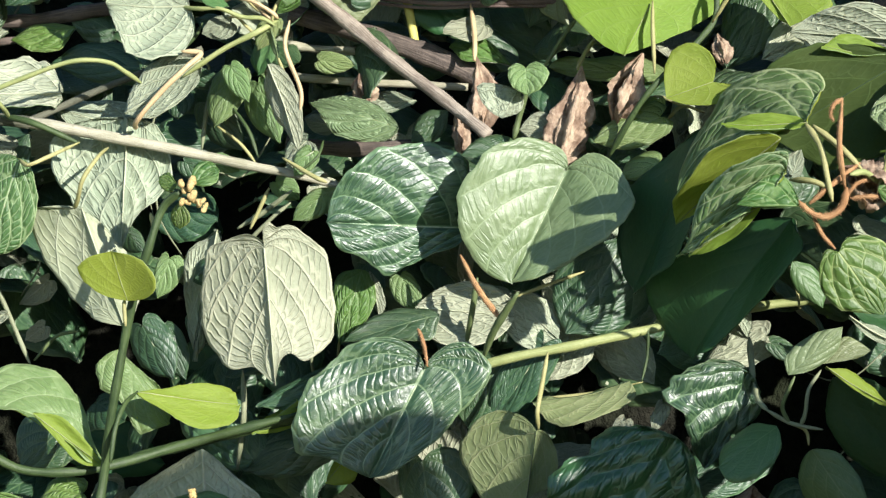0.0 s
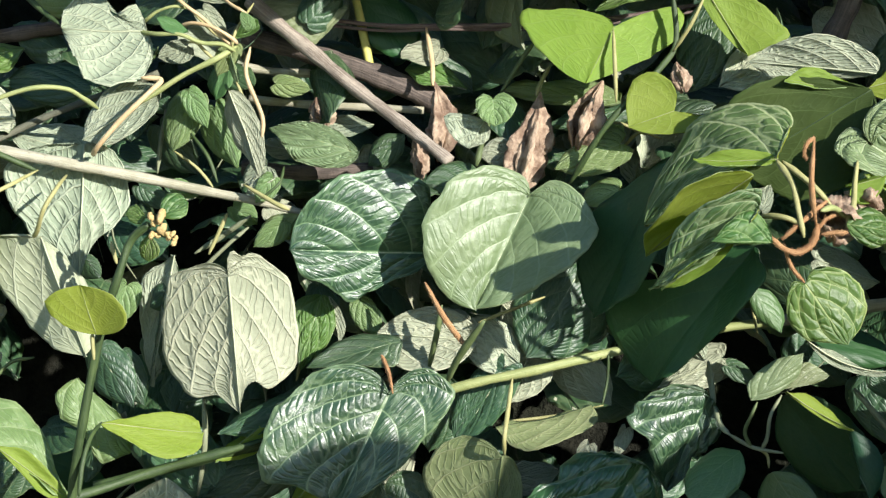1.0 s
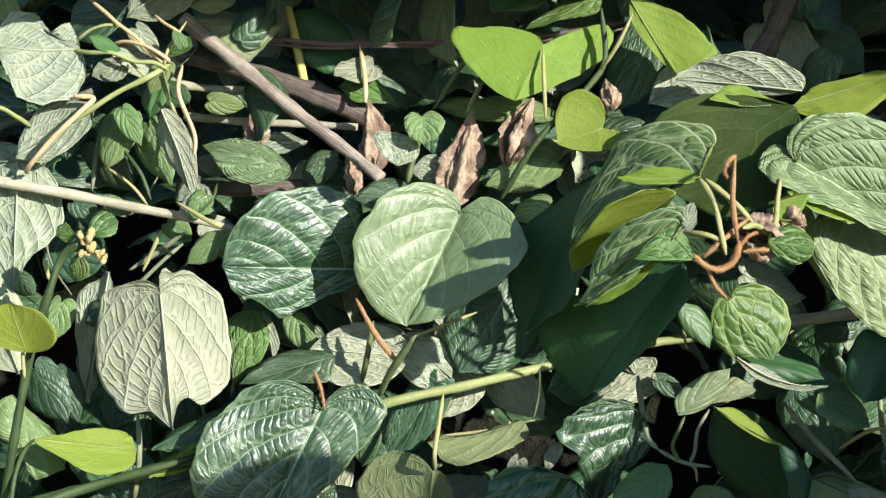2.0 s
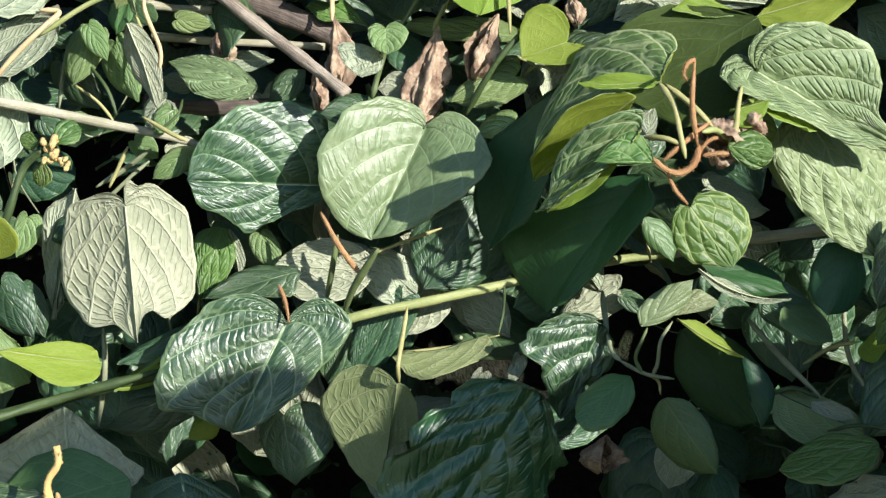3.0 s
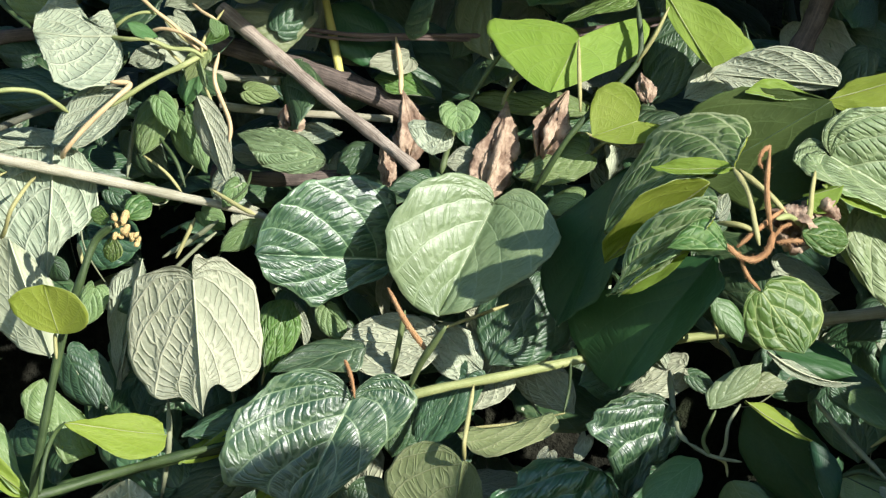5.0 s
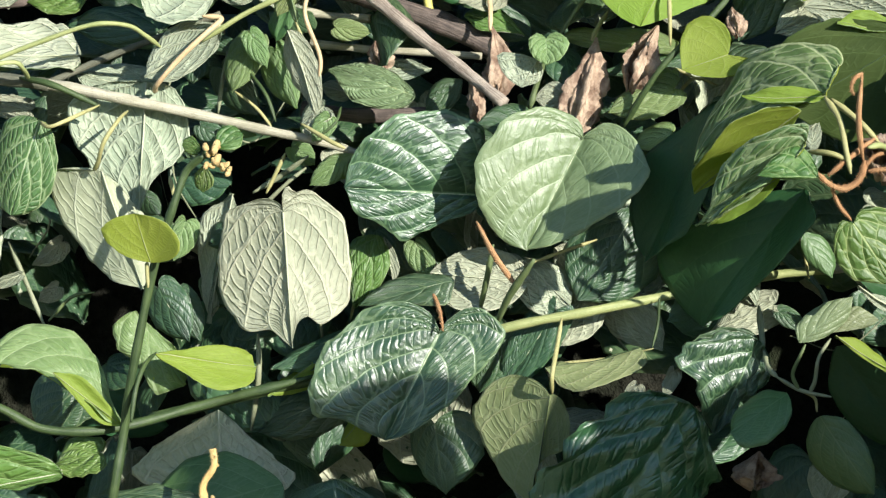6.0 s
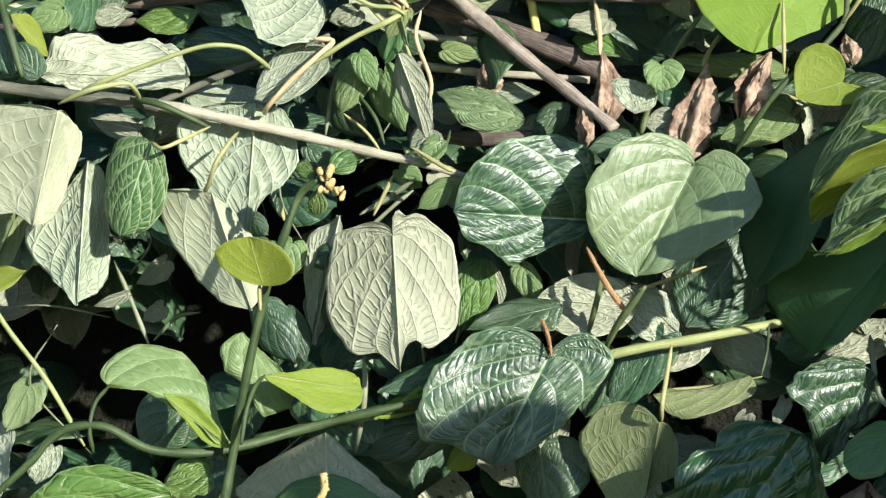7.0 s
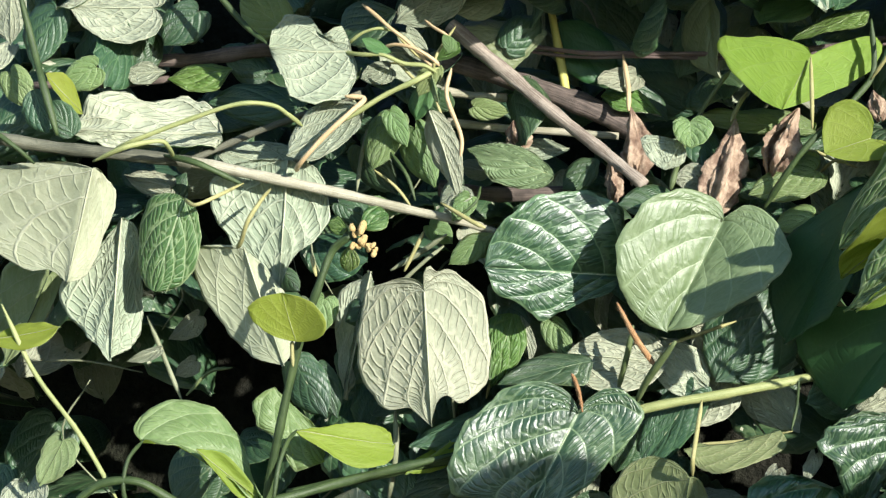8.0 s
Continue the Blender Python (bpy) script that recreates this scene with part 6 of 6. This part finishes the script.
dead_stick("dry_twig", "thin pale dry twig lying level", [(-0.229, 0.080, 1.480), (-0.178, 0.080, 1.475), (-0.098, 0.080, 1.470)], 0.0032, 0.0028, M_bark)
dead_stick("dry_twig", "short pale dry twig lying level", [(-0.234, 0.080, 1.504), (-0.208, 0.080, 1.500), (-0.183, 0.080, 1.499)], 0.0034, 0.0030, M_bark)
dead_stick("dry_twig", "dark twig lying under the leaves", [(-0.233, 0.070, 1.428), (-0.186, 0.070, 1.424), (-0.137, 0.080, 1.426)], 0.0060, 0.0050, M_darkwood)
dead_stick("dead_branch", "dark broken branch in the thicket", [(-0.520, 0.120, 1.526), (-0.484, 0.090, 1.528), (-0.438, 0.090, 1.529), (-0.388, 0.090, 1.536), (-0.350, 0.130, 1.545)], 0.0045, 0.0060, M_darkwood)
dead_stick("dry_twig", "dark twig crossing behind the vine", [(-0.561, 0.090, 1.509), (-0.497, 0.090, 1.510), (-0.451, 0.090, 1.514)], 0.0030, 0.0028, M_darkwood)
dead_stick("dead_branch", "dark leaning branch behind the upper leaves", [(0.202, 0.070, 1.515), (0.215, 0.070, 1.540), (0.226, 0.070, 1.566)], 0.0090, 0.0080, M_darkwood)
runner = thing("dry_runner", "thin dark dry runner stretched across the thicket", "stem")
stem(runner, "stem", [(-0.229, 0.080, 1.549), (-0.140, 0.080, 1.535), (-0.094, 0.080, 1.533), (-0.022, 0.080, 1.533), (0.047, 0.080, 1.537), (0.113, 0.080, 1.547)], 0.0017, 0.0022, M_wire)
stem(runner, "stem", [(-0.232, 0.082, 1.546), (-0.140, 0.083, 1.5315), (-0.085, 0.080, 1.5305), (-0.022, 0.083, 1.5300), (0.047, 0.080, 1.5335), (0.113, 0.083, 1.5425)], 0.0012, 0.0015, M_wire)


def dry_leaf(crown, toe, width, seed, label, opened=5.2):
    """A withered leaf hanging by its stalk, curled into a crumpled pouch."""
    root = thing("dry_leaf", label, "dry leaf", "withered leaves")
    rng = random.Random(seed)
    crown, toe = Vector(crown), Vector(toe)
    axis = toe - crown
    e1 = axis.orthogonal().normalized()
    e2 = axis.normalized().cross(e1)
    turn = rng.uniform(0, 6.28)
    rows, cols = 34, 40
    ph = [rng.uniform(0, 6.28) for _ in range(6)]
    verts, faces, uvs = [], [], []
    for skin in (0, 1):
        for i in range(rows + 1):
            v = i / rows
            prof = (math.sin(math.pi * min(1, v * 0.90 + 0.03)) ** 0.9) * (0.35 + 0.85 * v)
            for j in range(cols + 1):
                g = turn + opened * j / cols
                q = Vector((math.cos(g) * 2.4, math.sin(g) * 2.4, v * 3 + seed))
                crease = 0.35 * noise.noise(q) + 0.30 * noise.noise(q * 2.3) + 0.20 * noise.noise(q * 5.1)
                fold = 0.24 * math.sin(5 * g + ph[0] + 1.5 * v) + 0.14 * math.sin(11 * g + ph[1] - 2 * v)
                r = width * 0.5 * prof * (0.80 + crease + fold) - skin * 0.0006
                sway = e1 * math.sin(v * 3 + ph[2]) * width * 0.10
                rag = 0.05 * math.sin(7 * g + ph[3]) + 0.05 * math.sin(13 * g + ph[4])
                verts.append(crown + axis * (v * (1 + rag * v)) + (e1 * math.cos(g) + e2 * math.sin(g)) * r + sway)
                uvs.append((j / cols, v))
    w, count = cols + 1, (rows + 1) * (cols + 1)
    for skin in (0, 1):
        for i in range(rows):
            for j in range(cols):
                q = [skin * count + n for n in (i * w + j, i * w + j + 1, (i + 1) * w + j + 1, (i + 1) * w + j)]
                faces.append(tuple(q if skin == 0 else reversed(q)))
    finish("blade", verts, faces, uvs, [M_dry], [0] * len(faces), root)
    return root


d1 = dry_leaf((-0.090, 0.050, 1.488), (-0.084, 0.050, 1.434), 0.032, 3, "withered brown leaf curled up, hanging on a thin stalk")
stem(d1, "stalk", [(-0.096, 0.080, 1.533), (-0.091, 0.060, 1.505), (-0.090, 0.050, 1.485)], 0.0016, 0.0022, M_pink)
d2 = dry_leaf((-0.014, 0.040, 1.479), (-0.026, 0.040, 1.411), 0.034, 8, "withered brown leaf, deeply wrinkled, hanging tip down")
stem(d2, "stalk", [(-0.003, 0.060, 1.501), (-0.010, 0.050, 1.488), (-0.015, 0.040, 1.476)], 0.0014, 0.0020, M_petiole)
dry_leaf((0.032, 0.020, 1.484), (0.015, 0.030, 1.436), 0.032, 14, "withered brown leaf hanging behind a green stem")
dry_leaf((-0.103, 0.050, 1.454), (-0.101, 0.050, 1.419), 0.020, 21, "small withered brown leaf behind the dead branch")
dry_leaf((-0.175, 0.060, 1.479), (-0.171, 0.060, 1.456), 0.022, 27, "small withered leaf scrap on the twigs")
dry_leaf((0.086, 0.020, 1.496), (0.088, 0.010, 1.475), 0.016, 33, "small dark withered leaf on the upper vine")
dry_leaf((-0.139, 0.070, 1.323), (-0.136, 0.070, 1.300), 0.020, 40, "withered brown scrap between the stems")
dry_leaf((0.106, 0.050, 1.178), (0.107, 0.050, 1.152), 0.036, 46, "withered reddish leaf low in the shade")
dry_leaf((0.158, -0.105, 1.388), (0.190, -0.105, 1.374), 0.036, 61, "withered pinkish bract at the base of the young shoot")
dry_leaf((0.184, -0.085, 1.396), (0.208, -0.085, 1.386), 0.030, 67, "withered beige bract beside the young shoot")
dry_leaf((0.058, -0.020, 1.209), (0.060, -0.020, 1.179), 0.010, 52, "pale curled dead edge of a torn leaf")


# ---------------------------------------------------------------- buds
def bud_cluster(parent, centre, size, count, seed):
    rng = random.Random(seed)
    for n in range(count):
        bm = bmesh.new()
        bmesh.ops.create_uvsphere(bm, u_segments=10, v_segments=7, radius=1.0)
        for v in bm.verts:
            v.co *= 1 + 0.18 * noise.noise(v.co * 2 + Vector((n, seed, 0)))
        r = size * rng.uniform(0.20, 0.36)
        off = Vector((rng.uniform(-1, 1) * 0.6, rng.uniform(-0.5, 0.5), rng.uniform(-1, 1))) * size
        bmesh.ops.transform(bm, matrix=Matrix.Translation(Vector(centre) + off) @ Euler((rng.uniform(-1, 1), rng.uniform(-1, 1), 0)).to_matrix().to_4x4() @ Matrix.Diagonal((r, r, r * 1.6, 1)), verts=bm.verts)
        me = bpy.data.meshes.new("bud")
        bm.to_mesh(me)
        bm.free()
        me.uv_layers.new(name="UVMap")
        me.materials.append(M_bud)
        me.polygons.foreach_set("use_smooth", [True] * len(me.polygons))
        ob = new("bud", me)
        ob.parent = parent


bud_cluster(shoot, (-0.268, -0.088, 1.380), 0.0075, 13, 5)
bud_cluster(shoot, (-0.259, -0.088, 1.371), 0.006, 7, 6)
low_shoot = thing("vine_shoot", "small golden-haired shoot tip curling upward", "vine", "vines on the bank")
stem(low_shoot, "stem", [(-0.264, -0.080, 1.127), (-0.271, -0.080, 1.146), (-0.272, -0.080, 1.159), (-0.265, -0.080, 1.171), (-0.266, -0.080, 1.183)], 0.0026, 0.0022, M_bud)
bud_cluster(low_shoot, (-0.263, -0.080, 1.175), 0.004, 3, 9)
bud_cluster(low_shoot, (-0.263, -0.080, 1.148), 0.005, 3, 10)


# ---------------------------------------------------------------- the thicket behind and around
def thicket(name, label, count, box, size, seed, fine, keep):
    """Many leaves scattered through a box (x, y, z ranges), each with its own turn, bend and size."""
    rng = random.Random(seed)
    verts, faces, uvs, picks = [], [], [], []
    for _ in range(count):
        c = Vector([rng.uniform(*r) for r in box])
        if not keep(c):
            continue
        ln = rng.uniform(*size)
        wd = ln * rng.uniform(0.33, 0.48)
        head = Vector((rng.gauss(0, 0.7), rng.gauss(-0.35, 0.35), rng.gauss(-0.55, 0.5))).normalized()
        up = Vector((rng.gauss(0.1, 0.5), rng.gauss(-0.7, 0.45), rng.gauss(0.6, 0.4)))
        sd = head.cross(up).normalized()
        if rng.random() < 0.12:
            sd = -sd
        nn = sd.cross(head)
        cup = rng.uniform(-0.1, 0.45) * wd
        b, t = c - head * ln * 0.4, c + head * ln * 0.6
        v, f, w, p = blade(b, t, c - sd * wd - nn * cup, c + sd * wd - nn * cup, rng, rng.uniform(0.3, 1.0), rng.uniform(0, 0.2), 0.1, 1.0, 1.4, fine, rng.uniform(0, 0.3))
        o = len(verts)
        verts += v
        faces += [tuple(e + o for e in q) for q in f]
        uvs += w
        picks += p
    ob = finish(name, verts, faces, uvs, BACK, picks, None)
    return tagged(ob, label, "foliage", kind="stuff")


VOIDS = (((0.140, 0.140, 1.215), 0.05, 0.05), ((0.205, 0.140, 1.205), 0.05, 0.05), ((0.182, 0.140, 1.192), 0.045, 0.04), ((-0.110, 0.140, 1.132), 0.045, 0.035), ((0.024, 0.140, 1.226), 0.03, 0.025), ((0.098, 0.140, 1.140), 0.035, 0.03), ((0.274, 0.140, 1.222), 0.035, 0.03), ((-0.537, 0.140, 1.254), 0.06, 0.05), ((-0.412, 0.140, 1.307), 0.035, 0.03))


def behind(c):
    if any(((c.x - p[0]) / rx) ** 2 + ((c.z - p[2]) / rz) ** 2 < 1 for p, rx, rz in VOIDS):
        return False
    return not (((c.x + 0.41) / 0.075) ** 2 + ((c.z - 1.30) / 0.055) ** 2 < 1 or ((c.x + 0.47) / 0.09) ** 2 + ((c.z - 1.21) / 0.05) ** 2 < 1)


def shade_mound(c):
    """A mound of unseen growth, added for its shade, that slopes away from the camera's side, with a lobed outline."""
    lobes = noise.noise(Vector((c.x * 3, c.y * 3, c.z * 2)))
    reach = -1.12 + 0.95 * max(0.0, (c.x - 0.75) / 0.85) ** 1.5 + 0.16 * lobes
    if c.y < reach or c.x < 0.50 + 0.05 * noise.noise(Vector((c.y * 6, c.z * 6, 4.0))):
        return False
    along = c.y + 1.11 * (c.x - 0.5)
    # Rises and dips of the crest, placed to aim its shadow and sun gaps.
    shade_profile = 0.05 * math.exp(-((along + 0.84) / 0.055) ** 2) + 0.010 * math.exp(-((along + 0.57) / 0.05) ** 2) - 0.11 * math.exp(-((along + 0.98) / 0.065) ** 2) + 0.050 * math.exp(-((along + 0.725) / 0.028) ** 2) + 0.060 * math.exp(-((along + 0.276) / 0.030) ** 2) - 0.050 * math.exp(-((along + 0.520) / 0.034) ** 2)
    crest = 1.312 + (-0.25 - along) * 0.24 + 0.4 * min(c.x - 0.5, 0.35) + 0.020 * noise.noise(c * 9) + shade_profile
    return c.z < crest - 0.9 * max(0.0, c.x - 1.0) ** 1.3 + (0.12 * lobes if c.x > 0.95 else 0)


def bank_front(z):
    """How far forward the bank's slope lies at a height."""
    return 0.0 if z < 0.1 else 0.16 + 0.21 * z if z < 1.7 else 0.52 + (z - 1.7) * 0.45


def outside(c):
    if -0.62 < c.x < 0.42 and 1.04 < c.z < 1.64:
        return False
    swell = noise.noise(Vector((c.x * 1.7, 0.0, c.z * 1.9)))
    front = bank_front(c.z) - 0.26 - 0.14 * swell
    return front < c.y < bank_front(c.z) + 0.03 and abs(c.x) < 2.5 + 1.0 * swell + 0.3 * noise.noise(c * 4)


thicket("foliage", "dim green leaves deep inside the thicket", 640, ((-0.75, 0.55), (0.17, 0.38), (0.95, 1.75)), (0.05, 0.11), 21, 0.45, behind)
thicket("foliage", "small leaves and shoots between the vine stems", 230, ((-0.6, 0.4), (0.05, 0.13), (1.05, 1.62)), (0.025, 0.06), 25, 0.8, behind)
thicket("foliage", "unseen leafy mound added to throw shade on the lower vines", 10500, ((0.45, 1.75), (-1.3, 0.1), (0.03, 1.72)), (0.08, 0.14), 23, 0.16, shade_mound)
# The next two clumps stand out of view, added to block the sun.
thicket("foliage", "unseen leaves added to shade the upper right corner of the vines", 160, ((0.46, 0.9), (-0.28, 0.0), (1.55, 1.8)), (0.06, 0.12), 26, 0.2, behind)
thicket("foliage", "unseen overhanging leaves added to shade the growth behind the upper vines", 440, ((-0.36, 0.9), (-0.07, 0.1), (1.60, 1.9)), (0.06, 0.12), 24, 0.2, behind)
thicket("foliage", "green leaves covering the bank around the vines", 5200, ((-3.2, 3.2), (-0.10, 0.75), (0.02, 2.4)), (0.07, 0.14), 22, 0.16, outside)


def twigs(count, seed):
    rng = random.Random(seed)
    verts, faces, uvs = [], [], []
    for n in range(count):
        c = Vector((rng.uniform(-0.7, 0.5), rng.uniform(0.05, 0.24), rng.uniform(0.95, 1.7)))
        d = Vector((rng.gauss(0, 1), rng.gauss(0, 0.35), rng.gauss(0, 0.8))).normalized() * rng.uniform(0.02, 0.06)
        k = Vector((rng.gauss(0, 0.015), rng.gauss(0, 0.01), rng.gauss(0, 0.015)))
        r = rng.uniform(0.0006, 0.0016)
        v, f, w = tube([c - d, c + k, c + d], r, r * 0.7, 6, 0.08, n, 6)
        o = len(verts)
        verts += v
        faces += [tuple(e + o for e in q) for q in f]
        uvs += w
    ob = finish("twigs", verts, faces, uvs, [M_greystem], [0] * len(faces), None)
    return tagged(ob, "thin dry twigs tangled inside the thicket", "twigs", kind="stuff")


twigs(70, 31)
